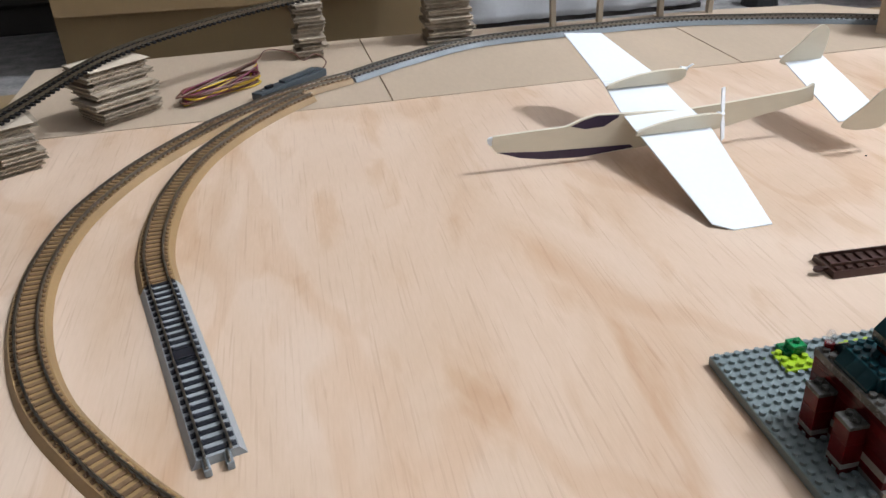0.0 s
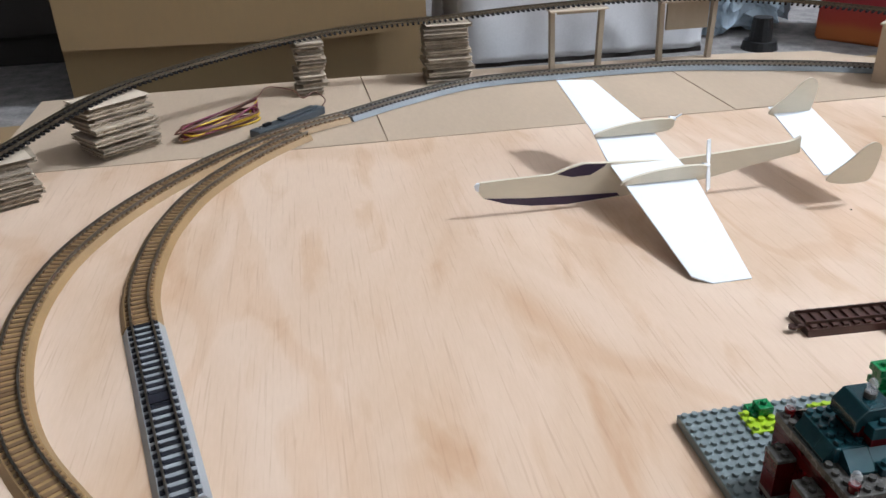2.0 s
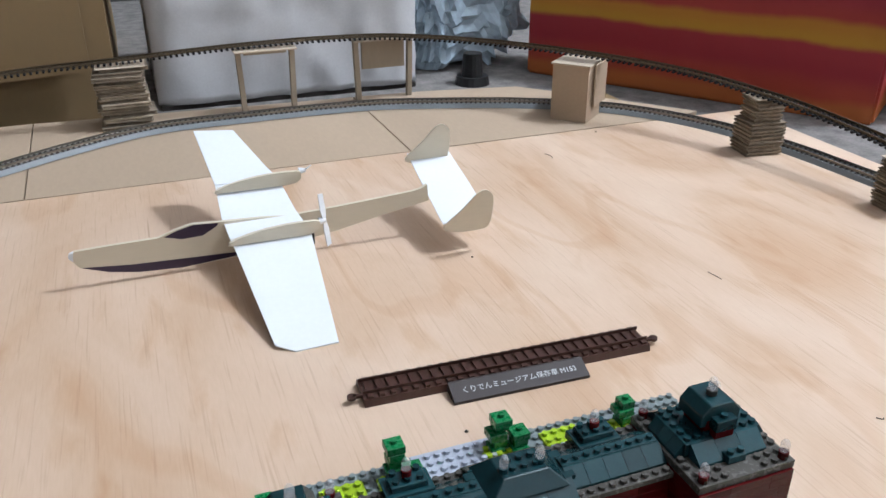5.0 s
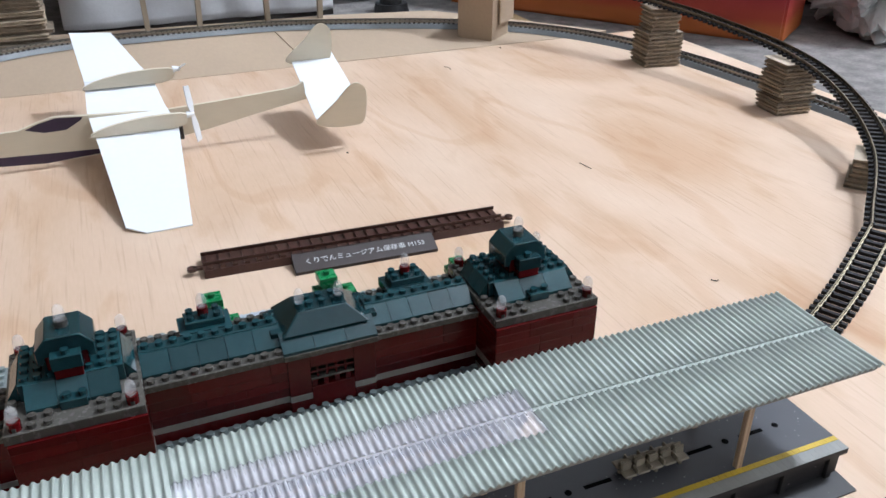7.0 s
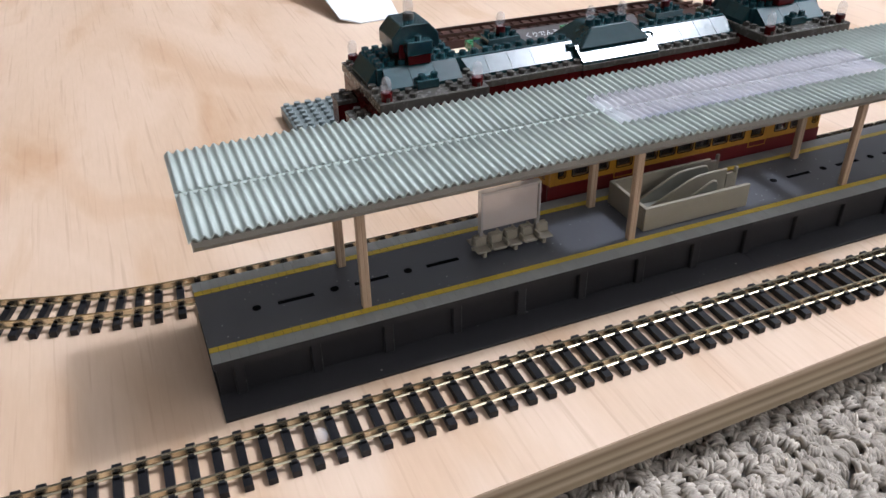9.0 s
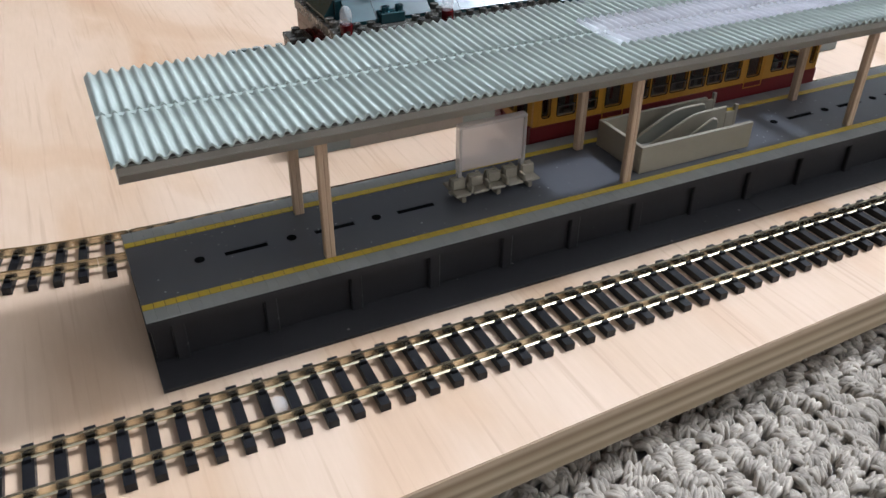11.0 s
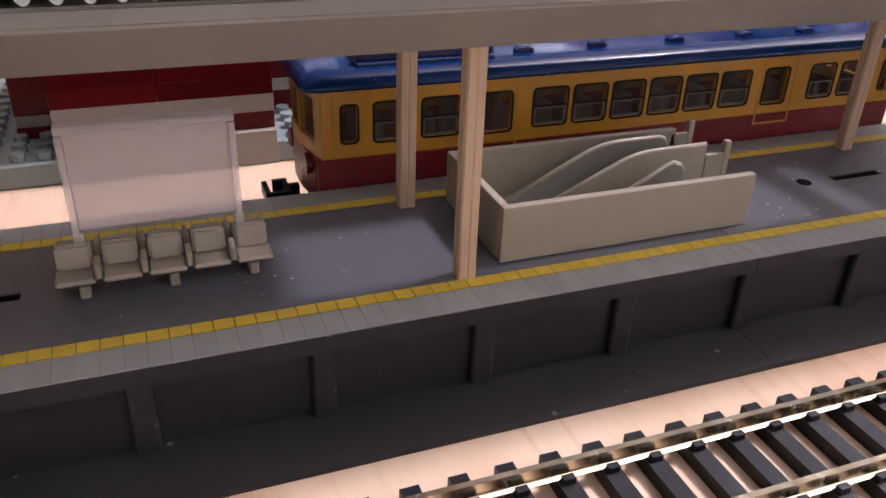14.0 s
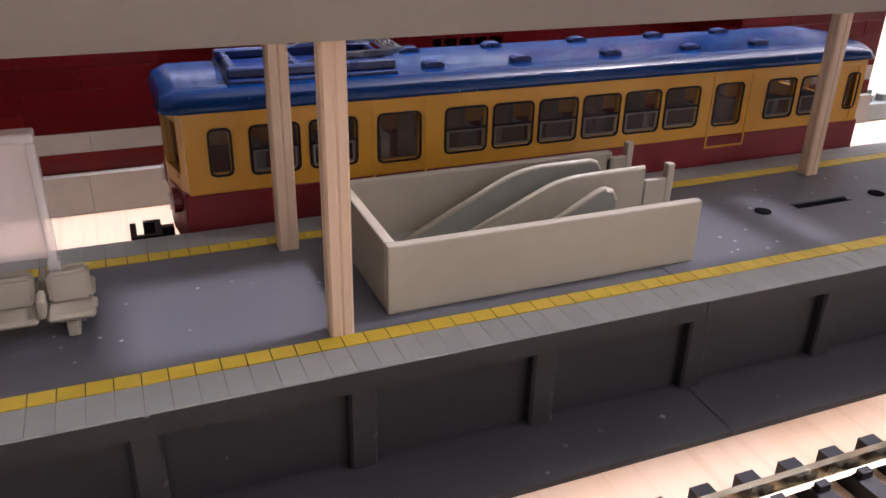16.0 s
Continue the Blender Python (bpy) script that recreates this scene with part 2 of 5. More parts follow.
M_ROOF = mat("grey_green_roof_plastic", (0.41, 0.455, 0.415), 0.46, vary=0.06, grain=4, fine=90, bump=0.08)
M_ROOFU = mat("roof_beam_plastic", (0.265, 0.245, 0.21), 0.5, vary=0.06, grain=5, bump=0.08)
M_SKY = glass_mat("clear_roof_plastic", (0.93, 0.92, 0.97), 0.1, 0.33)
M_POST = mat("beige_post_plastic", (0.52, 0.36, 0.235), 0.42, vary=0.07, grain=8, fine=60, bump=0.15, stretch=(1, 1, 0.15))
M_BEIGE = mat("beige_grey_plastic", (0.31, 0.265, 0.197), 0.4, vary=0.06, grain=8, bump=0.08)
M_ESC = mat("grey_escalator_plastic", (0.20, 0.195, 0.165), 0.4, vary=0.08, grain=8, bump=0.06)
M_SIGN = glass_mat("frosted_sign_plastic", (0.72, 0.62, 0.57), 0.3, 0.58)
M_RIM = glass_mat("clear_sign_rim", (0.86, 0.8, 0.76), 0.08, 0.4)
M_WHITE = mat("white_card", (0.80, 0.82, 0.84), 0.7, vary=0.03, grain=2, fine=40, bump=0.1)
M_CREAM = mat("cream_board", (0.68, 0.61, 0.48), 0.75, vary=0.05, grain=2, fine=40, bump=0.1, stretch=(0.3, 1, 1))
M_PURPLE = mat("dark_purple_paint", (0.035, 0.02, 0.05), 0.5, vary=0.2, grain=4, bump=0.05)
M_TRED = mat("train_red_paint", (0.16, 0.008, 0.01), 0.36, vary=0.08, grain=6, bump=0.03)
M_TYEL = mat("train_yellow_paint", (0.52, 0.24, 0.022), 0.32, vary=0.06, grain=6, bump=0.03)
M_TBLUE = mat("train_blue_paint", (0.0008, 0.024, 0.105), 0.18, shine=0.3, vary=0.05, grain=6, fine=90, bump=0.03)
dusted(M_TBLUE, (0.35, 0.4, 0.5), 6.0, 0.05)
M_TBLUE2 = mat("train_vent_blue", (0.006, 0.02, 0.09), 0.3, vary=0.1, grain=6, bump=0.05)
M_GLASS = glass_mat("window_glazing", (0.16, 0.1, 0.075), 0.06, 0.22)
M_RUBBER = mat("black_window_seal", (0.008, 0.006, 0.005), 0.6, shine=0.2, vary=0.1, bump=0)
M_SEAT = mat("train_inside_grey", (0.17, 0.17, 0.16), 0.7, vary=0.1, bump=0)
M_CHROME = mat("bare_metal", (0.6, 0.6, 0.6), 0.25, 1.0, vary=0.1, bump=0.05)
M_STYRO = mat("white_foam", (0.6, 0.595, 0.6), 0.32, vary=0.08, grain=1, fine=50, bump=0.3)
M_BAG = mat("pale_blue_plastic_film", (0.42, 0.52, 0.6), 0.22, vary=0.25, grain=1.2, fine=12, bump=0.6)
M_WHITEBAG = mat("white_plastic_film", (0.62, 0.62, 0.6), 0.3, vary=0.12, grain=1, fine=12, bump=0.5)
M_ORANGE = banded_mat("printed_sunset_card", [(0, (0.5, 0.14, 0.03)), (0.16, (0.5, 0.13, 0.03)), (0.27, (0.42, 0.05, 0.025)), (0.45, (0.34, 0.02, 0.03)), (0.6, (0.36, 0.025, 0.035)), (0.66, (0.5, 0.25, 0.02)), (0.76, (0.48, 0.2, 0.02)), (0.83, (0.36, 0.035, 0.03)), (1, (0.3, 0.02, 0.04))], 2, 0, 12, 1.6)
M_FOOT = mat("black_foot", (0.01, 0.01, 0.01), 0.5, vary=0.2)
M_DARKBAG = mat("dark_brown_cloth", (0.03, 0.024, 0.02), 0.9, vary=0.3, grain=1)
# wall tones set the bounced fill: pale south and east, dark north and west
M_WALL_BOUNCE = mat("bounce_wall", (0.6, 0.59, 0.57), 0.8, vary=0.04, grain=0.2, fine=3, bump=0.1)
M_WALL_LOW_BOUNCE = mat("low_bounce_wall", (0.1, 0.095, 0.09), 0.9, vary=0.2, grain=0.3)
M_CEIL = mat("white_ceiling_paint", (0.75, 0.74, 0.72), 0.85, vary=0.03, grain=0.2, fine=3)
M_CARPET = mat("grey_carpet", (0.19, 0.175, 0.165), 0.95, vary=0.45, grain=12, fine=40, bump=1.0)
M_TUFT = mat("grey_carpet_loop", (0.38, 0.33, 0.275), 0.95, vary=0.3, grain=60, fine=160, bump=0.6)
_nt = M_TUFT.node_tree
_geo, _hsv, _mr = _nt.nodes.new("ShaderNodeNewGeometry"), _nt.nodes.new("ShaderNodeHueSaturation"), _nt.nodes.new("ShaderNodeMapRange")
_nt.links.new(_geo.outputs["Random Per Island"], _mr.inputs[0])
_mr.inputs[3].default_value, _mr.inputs[4].default_value = 0.85, 1.15
_nt.links.new(_mr.outputs[0], _hsv.inputs["Value"])
_bs = _nt.nodes["Principled BSDF"]
_src = _bs.inputs["Base Color"].links[0].from_socket
_nt.links.new(_src, _hsv.inputs["Color"])
_nt.links.new(_hsv.outputs[0], _bs.inputs["Base Color"])
M_SLATE = mat("blue_grey_plastic", (0.05, 0.06, 0.068), 0.4, vary=0.12, grain=4, bump=0.1)
M_WIREY = mat("yellow_wire", (0.6, 0.38, 0.02), 0.4, vary=0.1)
M_WIREB = mat("brown_wire", (0.13, 0.05, 0.03), 0.4, vary=0.1)
M_WIREP = mat("maroon_wire", (0.16, 0.02, 0.05), 0.4, vary=0.1)
M_INK = mat("white_print", (0.55, 0.55, 0.55), 0.5, vary=0.02, bump=0)
M_LAMP = bpy.data.materials.new("lamp_diffuser")
M_LAMP.use_nodes = True
M_LAMP.node_tree.nodes["Principled BSDF"].inputs["Emission Color"].default_value = (1, 0.95, 0.88, 1)
M_LAMP.node_tree.nodes["Principled BSDF"].inputs["Emission Strength"].default_value = 3.0


# ---- mesh helpers, in centimetres ----
def box(bm, x0, y0, z0, x1, y1, z1, m=None, mi=0):
    vs = [bm.verts.new((m @ Vector(p)) if m else p) for p in ((x0, y0, z0), (x1, y0, z0), (x1, y1, z0), (x0, y1, z0), (x0, y0, z1), (x1, y0, z1), (x1, y1, z1), (x0, y1, z1))]
    for q in ((0, 3, 2, 1), (4, 5, 6, 7), (0, 1, 5, 4), (1, 2, 6, 5), (2, 3, 7, 6), (3, 0, 4, 7)):
        bm.faces.new([vs[i] for i in q]).material_index = mi
    return vs


def rbox(x0, y0, z0, x1, y1, z1, r=0.03, seg=2):
    """A box with rounded edges."""
    bm = bmesh.new()
    box(bm, x0, y0, z0, x1, y1, z1)
    bmesh.ops.bevel(bm, geom=bm.edges[:], offset=r, segments=seg, affect="EDGES", profile=0.6)
    return bm


def cyl(bm, c, r, h, n=12, r2=None, axis="z", mi=0):
    r2 = r if r2 is None else r2
    rings = []
    for k, rad in ((0, r), (h, r2)):
        ring = []
        for i in range(n):
            a = 2 * math.pi * i / n
            u, v = rad * math.cos(a), rad * math.sin(a)
            p = {"z": (u, v, k), "x": (k, u, v), "y": (v, k, u)}[axis]
            ring.append(bm.verts.new([c[j] + p[j] for j in range(3)]))
        rings.append(ring)
    for i in range(n):
        j = (i + 1) % n
        bm.faces.new((rings[0][i], rings[0][j], rings[1][j], rings[1][i])).material_index = mi
    bm.faces.new(rings[0][::-1]).material_index = mi
    bm.faces.new(rings[1]).material_index = mi


def prism(bm, pts, axis, a, b, m=None, mi=0):
    """An outline (counter-clockwise pairs) pushed from a to b along an axis: x takes (y, z), y takes (x, z), z takes (x, y)."""
    def at(p, k):
        q = {"x": (k, p[0], p[1]), "y": (p[0], k, p[1]), "z": (p[0], p[1], k)}[axis]
        return bm.verts.new((m @ Vector(q)) if m else q)
    lo, hi = [at(p, a) for p in pts], [at(p, b) for p in pts]
    n = len(pts)
    for i in range(n):
        j = (i + 1) % n
        bm.faces.new((lo[i], lo[j], hi[j], hi[i])).material_index = mi
    bm.faces.new(lo[::-1]).material_index = mi
    bm.faces.new(hi).material_index = mi


def holed(bm, x0, x1, z0, z1, holes, y0, y1, m=None):
    """A wall in the xz plane from y0 to y1 thick, with rectangular openings (hx0, hz0, hx1, hz1) right through it."""
    xs = sorted({x0, x1, *[h[0] for h in holes], *[h[2] for h in holes]})
    zs = sorted({z0, z1, *[h[1] for h in holes], *[h[3] for h in holes]})
    def solid(i, j):
        if not (0 <= i < len(xs) - 1 and 0 <= j < len(zs) - 1):
            return False
        cx, cz = (xs[i] + xs[i + 1]) / 2, (zs[j] + zs[j + 1]) / 2
        return not any(h[0] < cx < h[2] and h[1] < cz < h[3] for h in holes)
    cache = {}
    def v(i, j, k):
        if (i, j, k) not in cache:
            p = Vector((xs[i], (y0, y1)[k], zs[j]))
            cache[i, j, k] = bm.verts.new((m @ p) if m else p)
        return cache[i, j, k]
    for i in range(len(xs) - 1):
        for j in range(len(zs) - 1):
            if not solid(i, j):
                continue
            bm.faces.new((v(i, j, 0), v(i + 1, j, 0), v(i + 1, j + 1, 0), v(i, j + 1, 0)))
            bm.faces.new((v(i, j, 1), v(i, j + 1, 1), v(i + 1, j + 1, 1), v(i + 1, j, 1)))
            if not solid(i - 1, j):
                bm.faces.new((v(i, j, 0), v(i, j + 1, 0), v(i, j + 1, 1), v(i, j, 1)))
            if not solid(i + 1, j):
                bm.faces.new((v(i + 1, j, 0), v(i + 1, j, 1), v(i + 1, j + 1, 1), v(i + 1, j + 1, 0)))
            if not solid(i, j - 1):
                bm.faces.new((v(i, j, 0), v(i, j, 1), v(i + 1, j, 1), v(i + 1, j, 0)))
            if not solid(i, j + 1):
                bm.faces.new((v(i, j + 1, 0), v(i + 1, j + 1, 0), v(i + 1, j + 1, 1), v(i, j + 1, 1)))


def sweep(bm, path, outline, closed=True):
    """Carries an outline of (side, up) pairs along a path of (x, y, z); side is to the right of the way."""
    n = len(path)
    rings = []
    for i, p in enumerate(path):
        a, b = Vector(path[max(0, i - 1)]), Vector(path[min(n - 1, i + 1)])
        t = (b - a).normalized()
        side = t.cross(Vector((0, 0, 1))).normalized()
        up = side.cross(t)
        rings.append([bm.verts.new(Vector(p) + side * s + up * u) for s, u in outline])
    k = len(outline)
    for i in range(n - 1):
        for j in range(k):
            q = (j + 1) % k
            bm.faces.new((rings[i][j], rings[i + 1][j], rings[i + 1][q], rings[i][q]))
    bm.faces.new(rings[0])
    bm.faces.new(rings[-1][::-1])


def tube(bm, path, r=0.04, n=6):
    sweep(bm, path, [(r * math.cos(2 * math.pi * i / n), r * math.sin(2 * math.pi * i / n)) for i in range(n)])


def mesh_of(name, bm, material, smooth=False, fix=True):
    if fix:
        bmesh.ops.recalc_face_normals(bm, faces=bm.faces[:])
    me = bpy.data.meshes.new(name)
    bm.to_mesh(me)
    bm.free()
    me.transform(Matrix.Scale(S, 4))
    me.materials.append(material)
    if smooth:
        me.polygons.foreach_set("use_smooth", [True] * len(me.polygons))
    return me


def part(name, bm, material, parent, label="", smooth=False, kind=""):
    """One mesh object under a thing or a part; the bmesh (or a ready mesh) is in the frame of the parent."""
    me = mesh_of(name, bm, material, smooth) if isinstance(bm, bmesh.types.BMesh) else bm
    ob = new(name, me)
    ob.parent = parent
    return tagged(ob, label, kind=kind)


def piece(name, me, parent, x, y, z, rz=0.0, rx=0.0):
    ob = new(name, me)
    ob.parent = parent
    ob.matrix_basis = pose(x * S, y * S, z * S, rx, 0, rz)
    return ob


def thing(name, label, category, x=0, y=0, z=0, rz=0.0, group="", kind=""):
    ob = new(name)
    ob.empty_display_size = 0.01
    ob.matrix_basis = pose(x * S, y * S, z * S, 0, 0, rz)
    return tagged(ob, label, category, group, kind)


def solid(name, bm, material, label, category, x=0, y=0, z=0, rz=0.0, group="", kind="", smooth=False):
    ob = new(name, mesh_of(name, bm, material, smooth))
    ob.matrix_basis = pose(x * S, y * S, z * S, 0, 0, rz)
    return tagged(ob, label, category, group, kind)


def curve_through(pts, step=0.25):
    """A smooth line through points, in even steps."""
    P = [Vector(p) for p in pts]
    P = [2 * P[0] - P[1], *P, 2 * P[-1] - P[-2]]
    fine = []
    for i in range(1, len(P) - 2):
        a, b, c, d = P[i - 1 : i + 3]
        for k in range(40):
            t = k / 40
            fine.append(0.5 * (2 * b + (c - a) * t + (2 * a - 5 * b + 4 * c - d) * t * t + (3 * b - a - 3 * c + d) * t ** 3))
    fine.append(P[-2])
    out, run = [fine[0]], 0.0
    for a, b in zip(fine, fine[1:]):
        seg = (b - a).length
        while run + seg >= step:
            a = a + (b - a) * ((step - run) / seg)
            seg = (b - a).length
            out.append(a)
            run = 0.0
        run += seg
    if (out[-1] - P[-2]).length > 0.05:
        out.append(P[-2])
    return out


# ---- the room ----
RX0, RX1, RY0, RY1, RZ0, RZ1 = -130.0, 240.0, -130.0, 150.0, -1.75, 236.0
FLOOR = RZ0
bm = bmesh.new()
box(bm, RX0 - 10, RY0 - 10, FLOOR - 5, RX1 + 10, RY1 + 10, FLOOR)
solid("floor", bm, M_CARPET, "grey looped carpet under the board", "floor", kind="structure")
# walls added around the board, pale or dark to shape the bounced light
for nm, b, ma in (("wall_north", (RX0 - 10, RY1, FLOOR, RX1 + 10, RY1 + 10, RZ1), M_WALL_LOW_BOUNCE), ("wall_south", (RX0 - 10, RY0 - 10, FLOOR, RX1 + 10, RY0, RZ1), M_WALL_BOUNCE),
                  ("wall_west", (RX0 - 10, RY0, FLOOR, RX0, RY1, RZ1), M_WALL_LOW_BOUNCE), ("wall_east", (RX1, RY0, FLOOR, RX1 + 10, RY1, RZ1), M_WALL_BOUNCE)):
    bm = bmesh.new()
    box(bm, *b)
    solid(nm, bm, ma, "added room wall, tone set for bounced light", "wall", kind="structure")
# unseen ceiling, added to throw lamp light back down
bm = bmesh.new()
box(bm, RX0 - 10, RY0 - 10, RZ1, RX1 + 10, RY1 + 10, RZ1 + 10)
solid("ceiling", bm, M_CEIL, "unseen white ceiling added to bounce light", "ceiling", kind="structure")
cl = thing("ceiling_light", "round ceiling lamp with a white diffuser", "lamp", LAMP_AT[0] * 100, LAMP_AT[1] * 100, RZ1)
bm = bmesh.new()
cyl(bm, (0, 0, -6), 21, 6, 32)
part("housing", bm, M_CEIL, cl)
bm = bmesh.new()
cyl(bm, (0, 0, -8.5), 17, 2.49, 32, 20)
part("diffuser", bm, M_LAMP, cl, "glowing white diffuser")

# ---- board, card sheets ----
BX0, BX1, BY0, BY1 = -34.0, 65.6, 4.36, 56.75
bm = bmesh.new()
prism(bm, [(BX0, BY0 - 2.3), (BX1, BY0 + 1.78), (BX1, BY1), (BX0, BY1)], "z", -0.95, 0)
board = solid("plywood_board", bm, M_PLY, "bare plywood baseboard lying on the carpet", "board")
bm = bmesh.new()
prism(bm, [(BX0 + 0.05, BY0 - 2.312), (BX1 - 0.05, BY0 + 1.768), (BX1 - 0.05, BY0 + 1.98), (BX0 + 0.05, BY0 - 2.1)], "z", -0.945, -0.035)
part("edge_band", bm, M_EDGE, board, "layered plywood edge")
for x in (-30, 15, 60):
    bm = bmesh.new()
    box(bm, x - 2.5, 8, FLOOR, x + 2.5, 54, -0.952)
    part("batten", bm, M_EDGE, board)
bm = bmesh.new()
prism(bm, [(-21.5, 57.06), (6.9, 57.06), (6.3, 75.2), (-21.8, 75.2)], "z", -0.5, -0.06)
solid("cardboard_sheet", bm, M_CARD, "flat brown cardboard sheet beside the board", "cardboard", group="cardboard sheets")
bm = bmesh.new()
prism(bm, [(7.0, 57.06), (34.2, 57.06), (34.0, 73.5), (6.42, 75.2)], "z", -0.5, -0.07)
solid("cardboard_sheet", bm, M_CARD, "flat brown cardboard sheet under the rear track", "cardboard", group="cardboard sheets")
bm = bmesh.new()
prism(bm, [(34.28, 57.06), (58.5, 57.06), (61.5, 58.0), (54.5, 66.5), (50.0, 71.4), (41.0, 73.0), (34.1, 73.5)], "z", -0.5, -0.05)
solid("cardboard_sheet", bm, M_CARD, "flat brown cardboard sheet with a rounded outer side", "cardboard", group="cardboard sheets")
bm = bmesh.new()
box(bm, -30, 57.2, FLOOR, 58, 70, -0.52)
solid("packing_board", bm, M_CARD_DARK, "brown board that carries the cardboard sheets", "board")


# ---- tracks ----
def tie_mesh(name, length, width, height, material, chair=True, top=None):
    bm = bmesh.new()
    box(bm, -width / 2, -length / 2, 0, width / 2, length / 2, height)
    if chair:
        for s in (-0.45, 0.45):
            for o in (-0.085, 0.085):
                box(bm, -width * 0.32, s + o - 0.035, height, width * 0.32, s + o + 0.035, height + 0.07)
    return mesh_of(name, bm, material)


TIE_BLACK = tie_mesh("sleeper", 1.54, 0.185, 0.16, M_BLACK)
TIE_BROWN = tie_mesh("sleeper", 1.3, 0.2, 0.05, M_TIE_BROWN)
TIE_DARK = tie_mesh("sleeper", 1.3, 0.22, 0.05, M_TIE_DARK)
TIE_BLUE = tie_mesh("sleeper", 1.35, 0.23, 0.05, M_TIE_BLUE)
RAIL = [(-0.03, 0.2), (0.03, 0.2), (0.03, 0.15), (0.012, 0.13), (0.012, 0.04), (0.055, 0.02), (0.055, 0), (-0.055, 0), (-0.055, 0.02), (-0.012, 0.04), (-0.012, 0.13), (-0.03, 0.15)]
BED = [(-0.95, 0.0), (-0.72, 0.36), (0.72, 0.36), (0.95, 0.0)]
STYLES = {
    "dull": (TIE_BLACK, 0.465, M_DULL, None, 0.0, "black-sleepered raised model railway track with dull rails"),
    "black": (TIE_BLACK, 0.465, M_BRASS, None, 0.0, "black-sleepered model railway track with brass rails"),
    "brown": (TIE_BROWN, 0.44, M_STEEL, M_BED_BROWN, 0.36, "brown roadbed model railway track"),
    "grey": (TIE_DARK, 0.44, M_STEEL, M_BED_GREY, 0.36, "grey roadbed model railway track"),
    "spur": (TIE_BLUE, 0.5, M_STEEL, M_BED_SPUR, 0.36, "short grey straight track with dark sleepers"),
}


def track_piece(pts, style, label=""):
    """One length of track along points: roadbed, two rails, each sleeper."""
    tie, pitch, rail_m, bed_m, h, text = STYLES[style]
    o = Vector(pts[len(pts) // 2])
    o.z = pts[len(pts) // 2][2]
    t = thing("railway_track", label or text, "model track", o.x, o.y, o.z, group="track pieces " + style)
    loc = [Vector(p) - o for p in pts]
    if bed_m:
        bm = bmesh.new()
        sweep(bm, loc, BED)
        part("roadbed", bm, bed_m, t)
    top = h + (tie.vertices[4].co.z / S)
    for s in (-0.45, 0.45):
        bm = bmesh.new()
        sweep(bm, loc, [(a + s, b + top) for a, b in RAIL])
        part("rail", bm, rail_m, t)
    run, nxt = 0.0, pitch / 2
    for a, b in zip(loc, loc[1:]):
        d = b - a
        while run + d.length >= nxt:
            p = a + d * ((nxt - run) / d.length)
            ang = math.degrees(math.atan2(d.y, d.x))
            ob = new("sleeper", tie)
            ob.parent = t
            ob.matrix_basis = Matrix.Translation((p.x * S, p.y * S, (p.z + h) * S)) @ Matrix.Rotation(radians(ang), 4, "Z") @ Matrix.Rotation(-math.asin(max(-1, min(1, d.z / d.length))), 4, "Y")
            nxt += pitch
        run += d.length
    return t


def lay(ctrl, style, length=14.0, step=0.5):
    line = curve_through(ctrl, step)
    n = max(1, round(len(line) * step / length))
    k = math.ceil(len(line) / n)
    for i in range(0, len(line) - 1, k):
        seg = line[i : i + k + 1]
        if len(seg) > 1:
            track_piece(seg, style)


def arc(cx, cy, r, a0, a1, z0=0.0, z1=0.0, n=24):
    return [(cx + r * math.cos(radians(a0 + (a1 - a0) * i / n)), cy + r * math.sin(radians(a0 + (a1 - a0) * i / n)), z0 + (z1 - z0) * i / n) for i in range(n + 1)]


# the track before the platform, which bends away beyond its ends
lay([(-26, 24.0, 1.2), (-20, 15.5, 0.7), (-12, 10.2, 0.3), (-4, 7.7, 0.05), (4, 6.8, 0), (9, 6.6, 0), (14, 6.5, 0), (20, 6.47, 0), (26, 6.45, 0), (32, 6.45, 0), (38, 6.45, 0), (44, 7.4, 0), (51, 10.6, 0), (57, 16.2, 0), (60.8, 22.4, 0), (62.6, 28.2, 0)], "black")
# the track behind the platform; it climbs away over the far right
lay([(-4.0, 18.7, 0), (-1.2, 16.5, 0), (2.0, 14.7, 0), (5.0, 13.5, 0), (8.6, 12.66, 0), (14, 12.5, 0), (20, 12.5, 0), (26, 12.5, 0), (32, 12.5, 0), (37, 12.6, 0), (41, 13.75, 0.05), (45.4, 15.8, 0.2), (50.2, 18.5, 0.8)], "black")
lay([(50.2, 18.5, 0.8), (55.5, 23.5, 1.75), (59.0, 29.5, 2.7), (60.3, 35.2, 3.45), (59.8, 42, 4.05), (58.6, 47.4, 4.45), (56.0, 53.6, 4.9), (51.0, 60.2, 5.25), (45.0, 66.5, 5.45), (38.0, 71.0, 5.6), (32.0, 72.2, 5.65), (26.0, 72.4, 5.6), (20.0, 72.3, 5.45), (14.0, 72.0, 5.2), (8.0, 72.2, 4.95), (2.0, 71.3, 4.65), (-5.0, 67.4, 4.4), (-12.4, 60.4, 4.1), (-17.6, 51.4, 3.2), (-22, 42.0, 2.6), (-25.6, 33, 1.9), (-26, 24.0, 1.2)], "dull")
